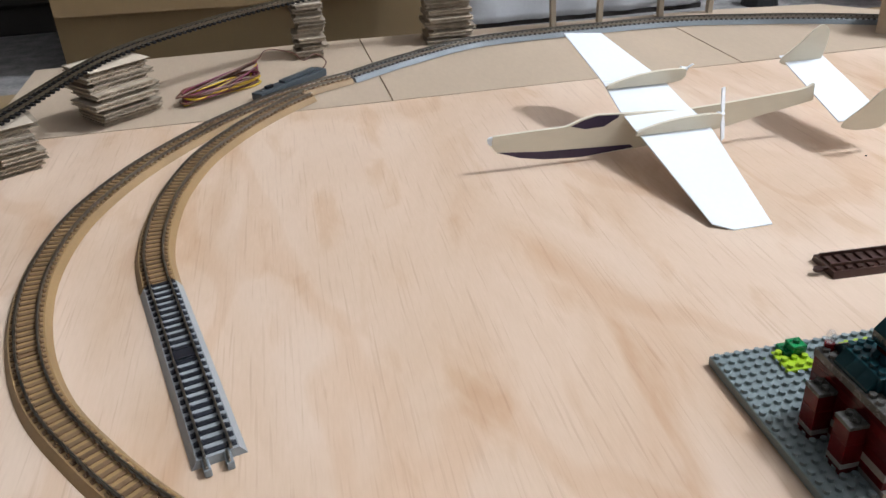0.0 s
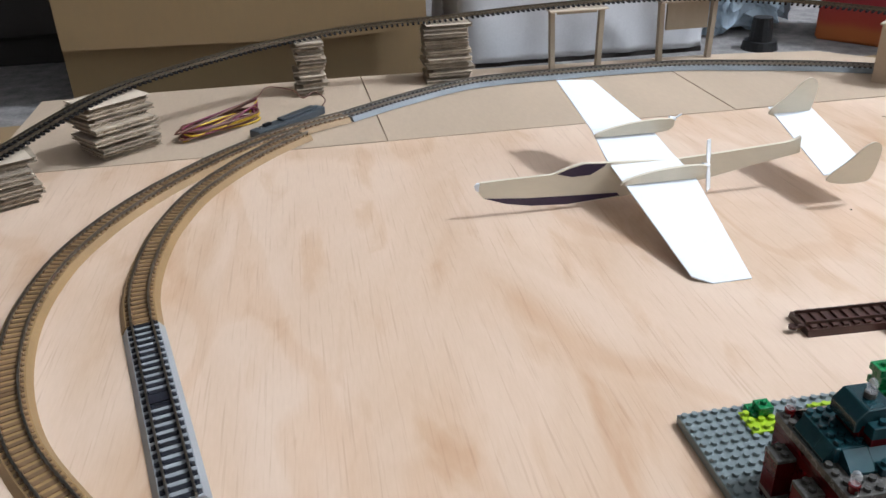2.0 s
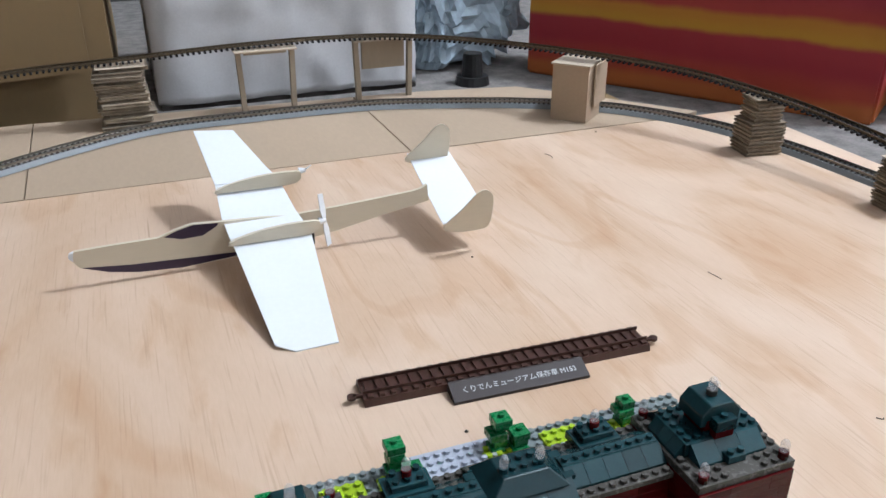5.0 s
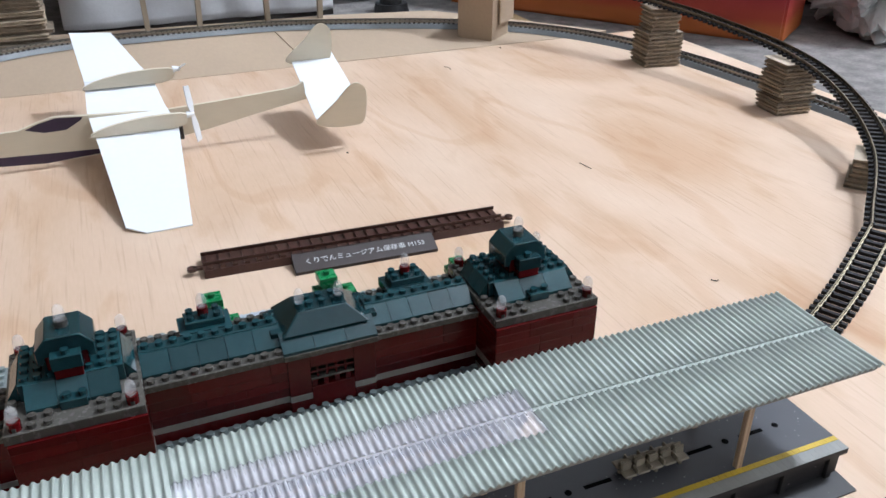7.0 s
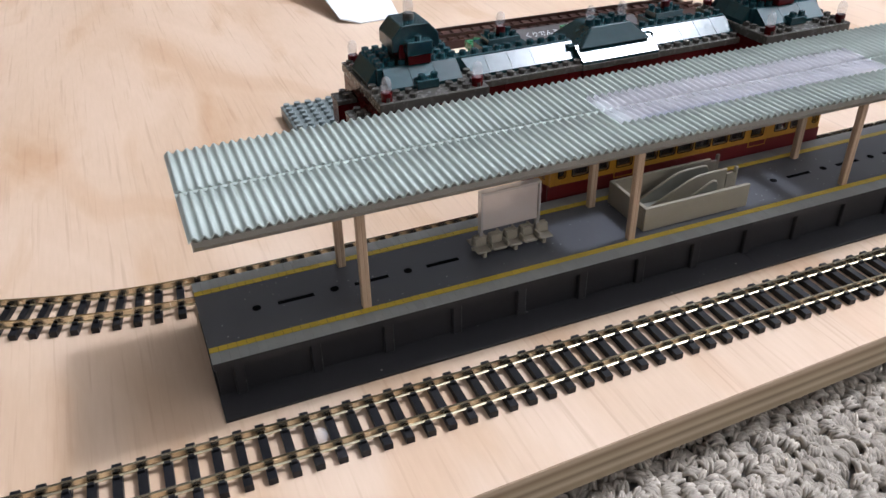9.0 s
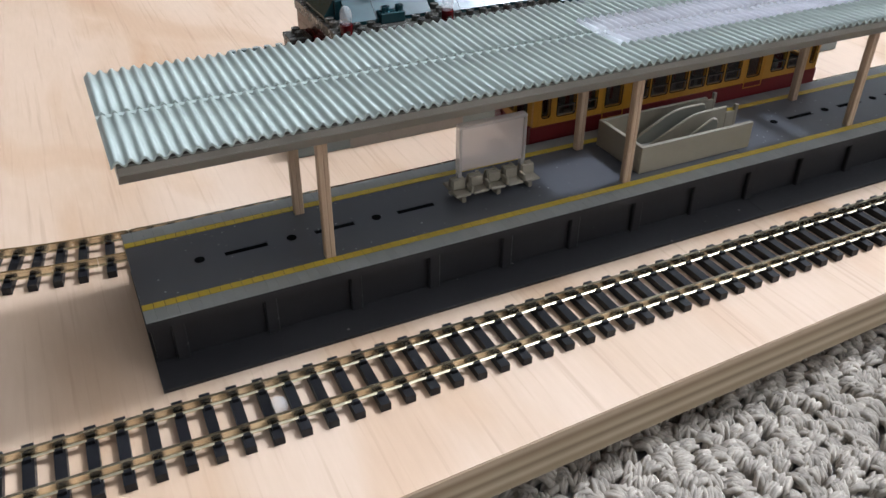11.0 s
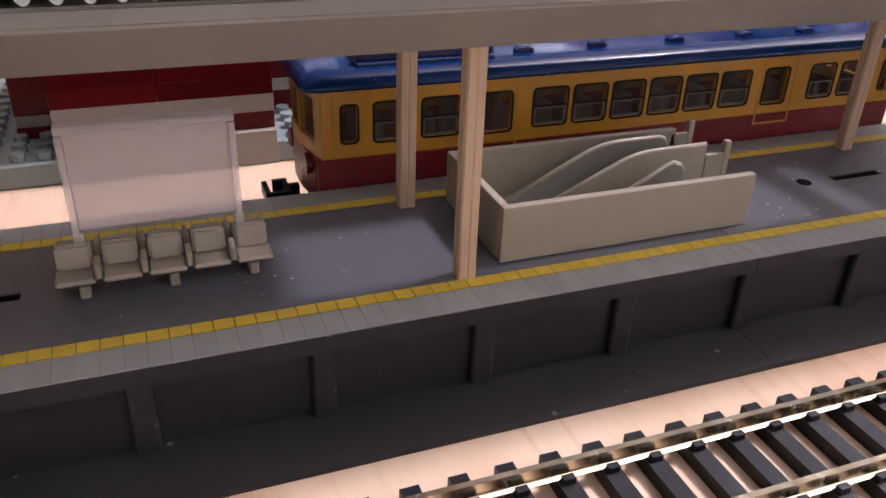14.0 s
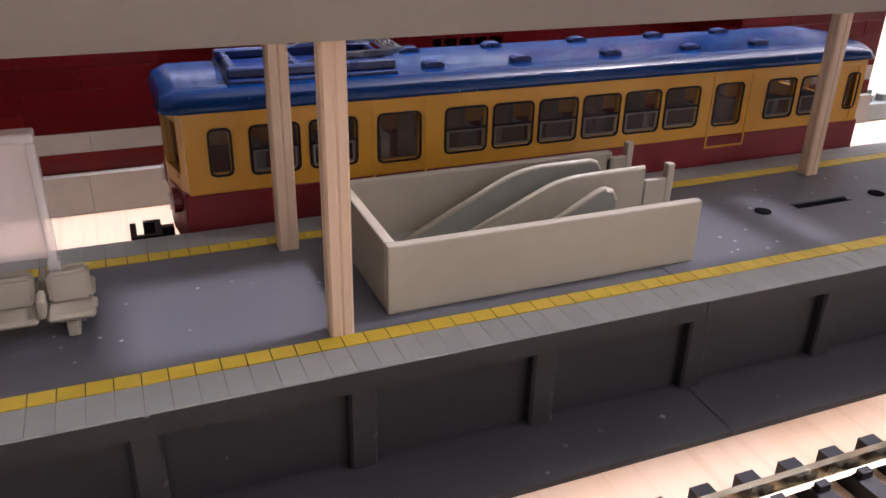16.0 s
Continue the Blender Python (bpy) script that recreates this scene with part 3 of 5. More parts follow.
# the brown curve, its joint with the spur, and the grey arc at the back
lay([(-4.1, 18.8, 0), (-5.8, 20.5, 0), (-8.0, 23.2, 0), (-10.3, 26.7, 0), (-11.9, 31.0, 0), (-12.7, 36.0, 0), (-12.4, 41.0, 0), (-11.3, 45.0, 0), (-9.6, 48.8, 0), (-7.3, 52.5, 0), (-4.6, 56.0, 0), (-1.4, 59.1, 0), (1.6, 61.2, 0), (4.2, 62.6, 0)], "brown")
lay([(-6.95, 34.2, 0), (-7.5, 37.0, 0), (-7.65, 40.2, 0), (-7.35, 44.2, 0), (-6.3, 48.5, 0), (-4.9, 51.6, 0), (-3.2, 54.4, 0), (-1.2, 57.0, 0), (0.9, 59.2, 0)], "brown")
lay([(-3.75, 22.2, 0), (-6.9, 34.1, 0)], "spur")
jn = thing("rail_joiner", "grey plastic rail joiner at the open track end", "rail joiner", -3.75, 22.1, 0, 104.5)
for y in (0.45, -0.3):
    part("clip", rbox(-0.5, y - 0.13, 0.02, 0.2, y + 0.13, 0.34, 0.05, 2), M_BED_GREY, jn)
    part("tongue", rbox(-0.45, y - 0.05, 0.34, 0.1, y + 0.05, 0.44, 0.02, 1), M_STEEL, jn)
# dark joint in the middle of the short track, added as a plain plate
bm = bmesh.new()
box(bm, -0.3, -0.4, 0.415, 0.3, 0.4, 0.47)
solid("track_magnet", bm, M_TIE_BLUE, "dark plate set between the rails", "track plate", -5.35, 28.2, 0, 104.5)
lay([(4.3, 62.65, 0), (9.3, 66.0, 0), (15.6, 69.1, 0), (23.0, 69.7, 0), (33.5, 69.5, 0), (40.0, 67.9, 0), (47.0, 65.3, 0), (53.6, 61.4, 0), (57.6, 56.8, 0), (60.2, 51.5, 0), (61.6, 46.0, 0), (62.3, 39.2, 0), (62.8, 32.3, 0), (62.6, 28.3, 0)], "grey")

# turnout motor and its wires
tm = thing("turnout_motor", "slate grey turnout switch motor beside the track", "switch motor", -0.2, 62.6, -0.05, 45)
part("case", rbox(-3.6, -0.55, 0, 3.6, 0.55, 0.62, 0.12), M_SLATE, tm)
part("cover", rbox(-0.9, -0.35, 0.62, 2.9, 0.35, 0.82, 0.08), M_SLATE, tm)
part("lever", rbox(-2.6, -0.15, 0.62, -1.9, 0.15, 0.86, 0.05), M_BLACK, tm, "black lever")
bm = bmesh.new()
for dx in (-3.0, 2.5):
    cyl(bm, (dx, 0, 0.62), 0.14, 0.1, 10)
part("screw", bm, M_CHROME, tm)
random.seed(5)
for k, (ma, colour) in enumerate(((M_WIREY, "yellow"), (M_WIREB, "brown"), (M_WIREP, "maroon"), (M_WIREP, "maroon"), (M_WIREY, "yellow"), (M_WIREB, "brown"), (M_WIREP, "maroon"), (M_WIREB, "brown"))):
    pts = []
    for i in range(14):
        a = i / 9 * 2 * math.pi + k
        pts.append((-5.4 + 2.7 * math.cos(a) + random.uniform(-0.3, 0.3), 62.8 + 1.9 * math.cos(a) + 1.2 * math.sin(a) * (0.6 + 0.1 * k) + random.uniform(-0.35, 0.35), 0.15 + 0.1 * k + random.uniform(-0.08, 0.08)))
    pts.append((-2.6, 65.4, 0.9 + 0.1 * k))
    bm = bmesh.new()
    tube(bm, curve_through(pts, 0.3), 0.075, 6)
    solid("wire", bm, ma, colour + " thin insulated wire lying in a loose bundle", "wire", group="wire bundle", smooth=True)
bm = bmesh.new()
tube(bm, curve_through([(-4.6, 64.0, 0.9), (-2.6, 65.6, 1.5), (-1.8, 68.0, 1.6), (0.2, 67.6, 1.3), (1.0, 66.8, 0.8), (2.0, 67.6, 1.0), (2.8, 66.3, 0.7), (2.5, 65.4, 0.4)], 0.3), 0.055, 6)
solid("wire", bm, M_WIREB, "brown wire running to the switch motor", "wire", group="wire bundle", smooth=True)


# ---- supports of the raised track ----
def stack(x, y, h, w, d, n, rz, seed, label, wild=0.25, w2=None, d2=None, upper=None):
    """A pile of cut corrugated card pieces."""
    rnd = random.Random(seed)
    t = thing("cardboard_stack", label, "cardboard stack", x, y, -0.05, rz, group="track supports")
    th = h / n
    for i in range(n):
        ww, dd = (w, d) if upper is None or i < upper else (w2, d2)
        ox, oy, rot = rnd.uniform(-wild, wild), rnd.uniform(-wild, wild), rnd.uniform(-3, 3)
        bm = bmesh.new()
        m = pose(ox, oy, i * th, rnd.uniform(-0.4, 0.4), rnd.uniform(-0.4, 0.4), rot)
        box(bm, -ww / 2, -dd / 2, 0.0, ww / 2, dd / 2, th * 0.22, m)
        box(bm, -ww / 2, -dd / 2, th * 0.74, ww / 2, dd / 2, th * 0.97, m)
        box(bm, -ww / 2 + 0.12, -dd / 2 + 0.12, th * 0.22, ww / 2 - 0.12, dd / 2 - 0.12, th * 0.74, m)
        # the corrugated middle sheet
        k = max(6, round(ww / 0.28))
        for j in range(k):
            x0 = -ww / 2 + ww * j / k
            x1 = x0 + ww / k
            up = j % 2
            q = [(x0, th * (0.16 if up else 0.74)), (x0 + 0.03, th * (0.16 if up else 0.74)), (x1, th * (0.74 if up else 0.16)), (x1 - 0.03, th * (0.74 if up else 0.16))]
            prism(bm, q, "y", -dd / 2 + 0.02, dd / 2 - 0.02, m)
        part("cardboard_piece", bm, M_CARD_CUT, t)
    bm = bmesh.new()
    ww, dd = (w, d) if upper is None else (w2, d2)
    box(bm, -ww / 2, -dd / 2, h, ww / 2, dd / 2, h + 0.03)
    part("top_sheet", bm, M_CARD_LIGHT, t, "pale top sheet")
    return t


stack(-17.3, 51.7, 3.05, 2.6, 2.6, 9, 28, 1, "stepped pile of cut corrugated cardboard on the board", 0.35)
stack(-12.5, 60.2, 3.95, 4.6, 3.4, 11, 40, 2, "wide leaning pile of corrugated cardboard pieces", 0.45)
stack(1.8, 71.4, 4.5, 2.3, 2.4, 13, 4, 3, "narrow wobbly pile of corrugated cardboard", 0.3)
stack(14.1, 72.3, 5.05, 3.9, 3.0, 16, 0, 4, "tall uneven pile of corrugated cardboard", 0.42)
stack(59.0, 47.4, 4.35, 2.9, 2.5, 15, -10, 6, "brown corrugated pile with a wider foot", 0.1, 2.2, 2.2, 9)
stack(60.2, 35.1, 3.3, 2.5, 2.3, 13, -8, 7, "square pile of dark corrugated cardboard", 0.14)
stack(55.7, 23.8, 1.6, 2.3, 2.3, 6, 40, 8, "low pile of corrugated cardboard", 0.12)
stack(-21.9, 42.3, 2.45, 3.2, 3.0, 7, 20, 9, "pile of cut corrugated cardboard", 0.3)


def trestle(x, y, w, h, label, panel):
    t = thing("cardboard_trestle", label, "trestle", x, y, -0.06, group="track supports")
    for sx in (-1, 1):
        bm = bmesh.new()
        m = pose(sx * w / 2, 0, 0, 0, sx * 1.5, 0)
        box(bm, -0.22, -0.3, 0, 0.22, 0.3, h, m)
        part("leg", bm, M_TRESTLE, t)
    bm = bmesh.new()
    box(bm, -w / 2 - 0.5, -0.9, h, w / 2 + 0.5, 0.9, h + 0.12)
    part("top_strip", bm, M_CARD_LIGHT, t)
    bm = bmesh.new()
    if panel:
        box(bm, -w / 2 + 0.42, -0.15, h - 2.6, w / 2 - 0.42, 0.15, h)
        part("panel", bm, M_TRESTLE, t)
    else:
        box(bm, -w / 2 + 0.35, -0.15, h - 0.35, w / 2 - 0.35, 0.15, h)
        part("brace", bm, M_TRESTLE, t)


trestle(26.0, 72.0, 4.4, 5.4, "two-legged brown cardboard trestle carrying the track", False)
trestle(36.8, 72.4, 4.9, 5.45, "cardboard trestle with a panel between its legs", True)

cb = thing("cardboard_box", "small upright cardboard box carrying the track", "box", 50.6, 60.6, -0.05, -50, "track supports")
bm = bmesh.new()
for b in ((-1.6, -1.7, 0, 1.6, -1.55, 4.75), (-1.6, 1.55, 0, 1.6, 1.7, 4.75), (-1.6, -1.55, 0, -1.45, 1.55, 4.75), (1.45, -1.55, 0, 1.6, 1.55, 4.75)):
    box(bm, *b)
part("sides", bm, M_CARD, cb)
bm = bmesh.new()
box(bm, -1.75, -1.85, 4.76, 1.7, 2.3, 4.9)
part("lid", bm, M_CARD_LIGHT, cb, "pale folded lid")
bm = bmesh.new()
box(bm, 1.72, -0.6, 1.2, 1.84, 2.3, 4.74)
part("flap", bm, M_CARD, cb)


# ---- what stands behind the board ----
pb = thing("packing_box", "big brown cardboard box with a hanging flap", "cardboard box", -3.5, 80.2, FLOOR)
bm = bmesh.new()
box(bm, -17.0, 0.0, 0, 17.0, 42, 4.3)
part("lower_side", bm, M_CARD_DARK, pb)
# height above the view is made up, to shade the back left corner
bm = bmesh.new()
box(bm, -17.0, 0.0, 4.3, 17.0, 42, 58)
part("body", bm, M_CARD_DARK, pb)
bm = bmesh.new()
prism(bm, [(-16.6, 5.15), (-4, 4.9), (8, 4.6), (15.0, 5.0), (15.3, 58), (-16.6, 58)], "y", -1.5, -1.0)
part("flap", bm, M_CARD_DARK, pb, "hanging brown flap")
fb = thing("foam_box", "white polystyrene box standing on the carpet", "foam box", 30.0, 80.6, FLOOR)
bm = bmesh.new()
box(bm, -13.2, 0, 0.5, 13.2, 20, 21)
bmesh.ops.subdivide_edges(bm, edges=bm.edges[:], cuts=30, use_grid_fill=True)
for v in bm.verts:
    p = v.co * 0.16
    crease = abs(noise.noise(Vector((p.x * 1.4, p.y, p.z * 0.6)))) * 0.75 + abs(noise.noise(Vector((p.x * 3.1 + p.z, p.y, p.z * 1.9)))) * 0.3
    round_off = 0.9 * max(0.0, abs(v.co.x) - 11.8) / 1.4
    v.co.y += (crease + round_off) * (1 if v.co.y < 10 else -1)
    v.co.x -= math.copysign(crease * 0.5, v.co.x) if abs(v.co.x) > 13 else 0
part("body", bm, M_STYRO, fb, "white film-wrapped foam body", smooth=True)
# dark strip in place of the shade along the bottom of the foam
bm = bmesh.new()
box(bm, -12.9, 0.4, 0, 12.9, 19.6, 0.5)
part("foot", bm, M_DARKBAG, fb, "dark strip painted for the shade at the foot")


def crumpled(name, label, category, x, y, z, sx, sy, sz, material, seed, rough=0.35):
    """A crushed film bag: a rounded block, pushed in and creased by noise."""
    bm = bmesh.new()
    bmesh.ops.create_icosphere(bm, subdivisions=5, radius=1.0)
    for v in bm.verts:
        p = v.co.normalized()
        q = Vector([math.copysign(abs(c) ** 0.6, c) for c in p])
        r = noise.noise(p * 2.3 + Vector((seed, 0, 0))) * 0.3 + abs(noise.noise(p * 5.1 + Vector((0, seed, 0)))) * rough + noise.noise(p * 12 + Vector((0, 0, seed))) * 0.05
        q *= 1 + r - 0.15
        v.co = Vector((q.x * sx, q.y * sy, max(0, (q.z + 0.95) * sz)))
    return solid(name, bm, material, label, category, x, y, z)


crumpled("plastic_bag", "crumpled pale blue plastic bag behind the track", "bag", 50.6, 91, FLOOR, 7.8, 7, 10.5, M_BAG, 3.1)
crumpled("dark_bag", "dark brown cloth bag on the carpet", "bag", 97, 66, FLOOR, 6, 6, 9, M_DARKBAG, 7.7)
crumpled("white_bag", "white plastic bag lying on the carpet", "bag", 93, 55, FLOOR, 9, 8, 8.5, M_WHITEBAG, 1.4)
# made-up dark block, standing in for the unlit corner left of the packing box
dc = thing("dark_corner_block", "made-up dark block that fills the unlit back left corner", "cabinet", -42, 96, FLOOR)
part("body", rbox(-19, 0, 3, 20, 30, 60, 0.4, 1), M_DARKBAG, dc)
part("plinth", rbox(-18, 1, 0, 19, 29, 3, 0.1, 1), M_DARKBAG, dc)
ft = thing("black_stand", "small black stand with a round foot", "stand", 49.0, 80.0, FLOOR)
bm = bmesh.new()
cyl(bm, (0, 0, 0), 1.9, 0.9, 20, 1.7)
part("foot", bm, M_FOOT, ft)
bm = bmesh.new()
cyl(bm, (0, 0, 0.9), 1.2, 2.4, 16, 1.0)
part("stem", bm, M_FOOT, ft)
bm = bmesh.new()
box(bm, -17.4, 0, 0, 18.4, 9, 17)
bmesh.ops.bevel(bm, geom=bm.edges[:], offset=0.25, segments=2, affect="EDGES")
solid("printed_box", bm, M_ORANGE, "large box printed in red, orange and yellow bands", "box", 66.6, 68.0, FLOOR + 0.0, -55)

# ---- the platform ----
PX0, PX1, PY0, PY1, PZ = 9.45, 37.45, 8.40, 11.56, 1.14
PC = (PY0 + PY1) / 2
pf = thing("station_platform", "dark grey model island platform with yellow edge lines", "platform", 0, 0, 0)
half_len = (PX1 - PX0) / 2
dots = (10.7, 12.54, 14.38, 25.51, 27.33, 29.15, 34.36, 36.19)
slots = (11.62, 13.46, 15.29, 26.42, 28.24, 30.07, 33.45, 35.28)
for k in range(2):
    x0, x1 = PX0 + k * half_len + (0.012 if k else 0), PX0 + (k + 1) * half_len
    bm = bmesh.new()
    holes = [(s - 0.43, PC - 0.075, s + 0.43, PC + 0.075) for s in slots if x0 < s < x1]
    m = Matrix(((1, 0, 0, 0), (0, 0, 1, 0), (0, 1, 0, 0), (0, 0, 0, 1)))
    holed(bm, x0, x1, PY0 + 0.57, PY1 - 0.57, holes, PZ - 0.18, PZ, m)
    part("deck", bm, M_DECK, pf)
    bm = bmesh.new()
    for ya, yb in ((PY0, PY0 + 0.568), (PY1 - 0.568, PY1)):
        box(bm, x0, ya, PZ - 0.2, x1, yb, PZ - 0.012)
    part("edge_beam", bm, M_PWALL, pf)
    bm = bmesh.new()
    box(bm, x0 + 0.05, PY0 + 0.17, 0.1, x1 - 0.05, PY1 - 0.17, PZ - 0.205)
    part("wall", bm, M_PWALL, pf)
    bm = bmesh.new()
    prism(bm, [(PY0 - 0.6, 0.0), (PY1 + 0.25, 0.0), (PY1 + 0.25, 0.07), (PY1 - 0.1, 0.12), (PY0 + 0.1, 0.12), (PY0 - 0.6, 0.07)], "x", x0, x1)
    part("foot", bm, M_PWALL, pf)
rib = rbox(-0.12, -0.09, 0.1, 0.12, 0.1, PZ - 0.19, 0.025, 1)
rib = mesh_of("pilaster", rib, M_PWALL)
for i in range(17):
    x = 9.96 + i * 1.69
    piece("pilaster", rib, pf, x, PY0 + 0.15, 0)
    piece("pilaster", rib, pf, x, PY1 - 0.15, 0)
# raised black discs and slot fills, painted for the dark inside the openings
bm = bmesh.new()
cyl(bm, (0, 0, 0), 0.1, 0.012, 18)
dot = mesh_of("hole", bm, M_HOLE_SHADE)
for x in dots:
    piece("hole", dot, pf, x, PC, PZ)
bm = bmesh.new()
box(bm, -0.43, -0.075, 0, 0.43, 0.075, 0.01)
slot = mesh_of("slot", bm, M_HOLE_SHADE)
for x in slots:
    piece("slot", slot, pf, x, PC, PZ - 0.03)


def shelter_post(x, y):
    """A slim moulded post with rounded corners, a shallow groove on each face."""
    bm = bmesh.new()
    w, d, g, r = 0.104, 0.088, 0.02, 0.022
    q = [(-w + r, -d), (-g, -d), (0, -d + 0.012), (g, -d), (w - r, -d), (w, -d + r), (w, -g), (w - 0.012, 0), (w, g), (w, d - r), (w - r, d), (g, d), (0, d - 0.012), (-g, d), (-w + r, d), (-w, d - r), (-w, g), (-w + 0.012, 0), (-w, -g), (-w, -d + r)]
    prism(bm, [(x + a, y + b) for a, b in q], "z", PZ, 3.66)
    part("post", bm, M_POST, roof, "beige post")


ROOF_Y0, ROOF_Y1, RIDGE = 8.03, 11.9, 0.2
RC = 9.98
roof = thing("platform_roof", "grey-green corrugated platform roof on beige posts", "roof", 0, 0, 0)
for x in (13.03, 20.08, 27.12, 34.0):
    shelter_post(x, 9.05)
    shelter_post(x - 0.06, 10.87)


def corrugated(x0, x1, y0, y1, za, zb, material, name, label=""):
    """A thin waved sheet: ridges across the platform, from height za at y0 to zb at y1, open waves at its edges."""
    bm = bmesh.new()
    n = max(1, round((x1 - x0) / RIDGE))
    w = (x1 - x0) / n
    wave = ((0.0, 0.0), (0.1, 0.006), (0.2, 0.026), (0.3, 0.056), (0.4, 0.076), (0.5, 0.083), (0.6, 0.076), (0.7, 0.056), (0.8, 0.026), (0.9, 0.006))
    prof = [(x0 + (i + u) * w, h) for i in range(n) for u, h in wave] + [(x1, 0.0)]
    rows = []
    for y, z in ((y0, za), (y1, zb)):
        for drop in (0.0, 0.045):
            rows.append([bm.verts.new((x, y, z + h - drop)) for x, h in prof])
    ft, fb, bt, bb = rows
    for i in range(len(prof) - 1):
        for f in ((ft[i], ft[i + 1], bt[i + 1], bt[i]), (fb[i + 1], fb[i], bb[i], bb[i + 1]), (fb[i], fb[i + 1], ft[i + 1], ft[i]), (bt[i], bt[i + 1], bb[i + 1], bb[i])):
            bm.faces.new(f).smooth = f[0] in ft and f[2] in bt
    for i in (0, -1):
        bm.faces.new((ft[i], bt[i], bb[i], fb[i]))
    return part(name, bm, material, roof, label)


ZE, ZV, ZB = 4.37, 4.335, 4.385
SK0, SK1 = 19.5, 27.9
SKY0, SKY1 = RC - 0.82, RC + 0.8
for x0, x1 in ((9.5, SK0), (SK1, 37.3)):
    corrugated(x0, x1, ROOF_Y0, RC - 0.05, ZE, ZV, M_ROOF, "roof_sheet")
    corrugated(x0, x1, RC + 0.05, ROOF_Y1, ZV + 0.01, ZB, M_ROOF, "roof_sheet")
corrugated(SK0, SK1, ROOF_Y0, SKY0, ZE, ZE - 0.02, M_ROOF, "roof_sheet")
corrugated(SK0, SK1, SKY1, ROOF_Y1, ZB - 0.02, ZB, M_ROOF, "roof_sheet")
panes = [corrugated(SK0, SK1, SKY0 + 0.005, RC - 0.05, ZE - 0.02, ZV, M_SKY, "skylight", "clear corrugated skylight"),
         corrugated(SK0, SK1, RC + 0.05, SKY1 - 0.005, ZV + 0.01, ZB - 0.02, M_SKY, "skylight", "clear corrugated skylight")]
for x0, x1 in ((9.5, SK0), (SK1, 37.3)):
    bm = bmesh.new()
    box(bm, x0, RC - 0.06, ZV - 0.09, x1, RC + 0.06, ZV + 0.025)
    part("valley_gutter", bm, M_ROOF, roof)
bm = bmesh.new()
box(bm, SK0, RC - 0.05, ZV - 0.09, SK1, RC + 0.05, ZV + 0.02)
panes.append(part("skylight_seam", bm, M_SKY, roof))
for p in panes:
    p.visible_shadow = False
# left strip made wide, up to the cross beam, to keep light off the deck
for x in (SK0, SK1):
    for y0, y1 in ((SKY0, RC - 0.06), (RC + 0.06, SKY1)):
        part("skylight_frame", rbox(x - 0.05, y0 + 0.003, ZV - 0.13, x + (0.46 if x == SK0 else 0.05), y1 - 0.003, ZV - 0.05, 0.01, 1), M_ROOF, roof)
SOFFIT = [(ROOF_Y0 + 0.13, ZV - 0.05), (ROOF_Y0 + 0.13, 4.13), (8.86, 3.63), (9.28, 3.63), (9.28, ZV - 0.05)]
for k in range(2):
    bm = bmesh.new()
    prism(bm, [(y, z) if k == 0 else (2 * RC - y, z) for y, z in SOFFIT], "x", 9.58, 37.22)
    bmesh.ops.bevel(bm, geom=[e for e in bm.edges if abs(e.verts[0].co.x - e.verts[1].co.x) > 20], offset=0.025, segments=2, affect="EDGES")
    part("soffit_beam", bm, M_ROOFU, roof, "smooth beige-grey roof beam")
for x in (9.6, 12.91, 19.95, 26.98, 33.86, 36.96):
    bm = bmesh.new()
    box(bm, x, 9.28, 3.9, x + 0.24, 2 * RC - 9.28, ZV - 0.095)
    part("cross_beam", bm, M_ROOFU, roof)


def bench(x, y):
    """Two rows of five moulded seats, back to back, on a low frame."""
    t = thing("platform_bench", "beige double row of moulded platform seats", "bench", x, y, PZ, group="platform benches")
    for side in (-1, 1):
        for i in range(5):
            cx = -0.86 + 0.43 * i
            bm = bmesh.new()
            y0, y1 = side * 0.04, side * 0.36
            prism(bm, [(min(y0, y1), 0.2), (max(y0, y1), 0.2), (max(y0, y1), 0.26), (min(y0, y1), 0.26)], "x", cx - 0.185, cx + 0.185)
            bmesh.ops.bevel(bm, geom=bm.edges[:], offset=0.025, segments=1, affect="EDGES")
            part("seat", bm, M_BEIGE, t)
            bm = bmesh.new()
            box(bm, cx - 0.165, -0.035, 0, cx + 0.165, 0.035, 0.27, pose(0, side * 0.09, 0.25, side * 8, 0, 0))
            bmesh.ops.bevel(bm, geom=bm.edges[:], offset=0.03, segments=2, affect="EDGES")
            part("backrest", bm, M_BEIGE, t)
            if i < 4:
                part("armrest", rbox(cx + 0.185, min(side * 0.1, side * 0.34), 0.24, cx + 0.245, max(side * 0.1, side * 0.34), 0.4, 0.025, 2), M_BEIGE, t)
    part("frame", rbox(-1.05, -0.05, 0.13, 1.05, 0.05, 0.2, 0.01, 1), M_BEIGE, t)
    for cx in (-0.8, 0.05, 0.85):
        part("leg", rbox(cx - 0.05, -0.26, 0, cx + 0.05, 0.26, 0.14, 0.015, 1), M_BEIGE, t)
    return t


bench(17.13, PC)
bench(31.75, PC)
sg = thing("platform_sign", "frosted clear blank sign board between the seats", "sign", 17.12, PC + 0.06, PZ)
part("board", rbox(-0.76, -0.045, 0.62, 0.76, 0.045, 1.64, 0.015, 1), M_SIGN, sg)
for x0, z0, x1, z1 in ((-0.82, 1.62, 0.82, 1.7), (-0.82, 0.6, -0.75, 1.62), (0.75, 0.6, 0.82, 1.62)):
    part("rim", rbox(x0, -0.1, z0, x1, 0.1, z1, 0.025, 2), M_RIM, sg, "clear raised rim")
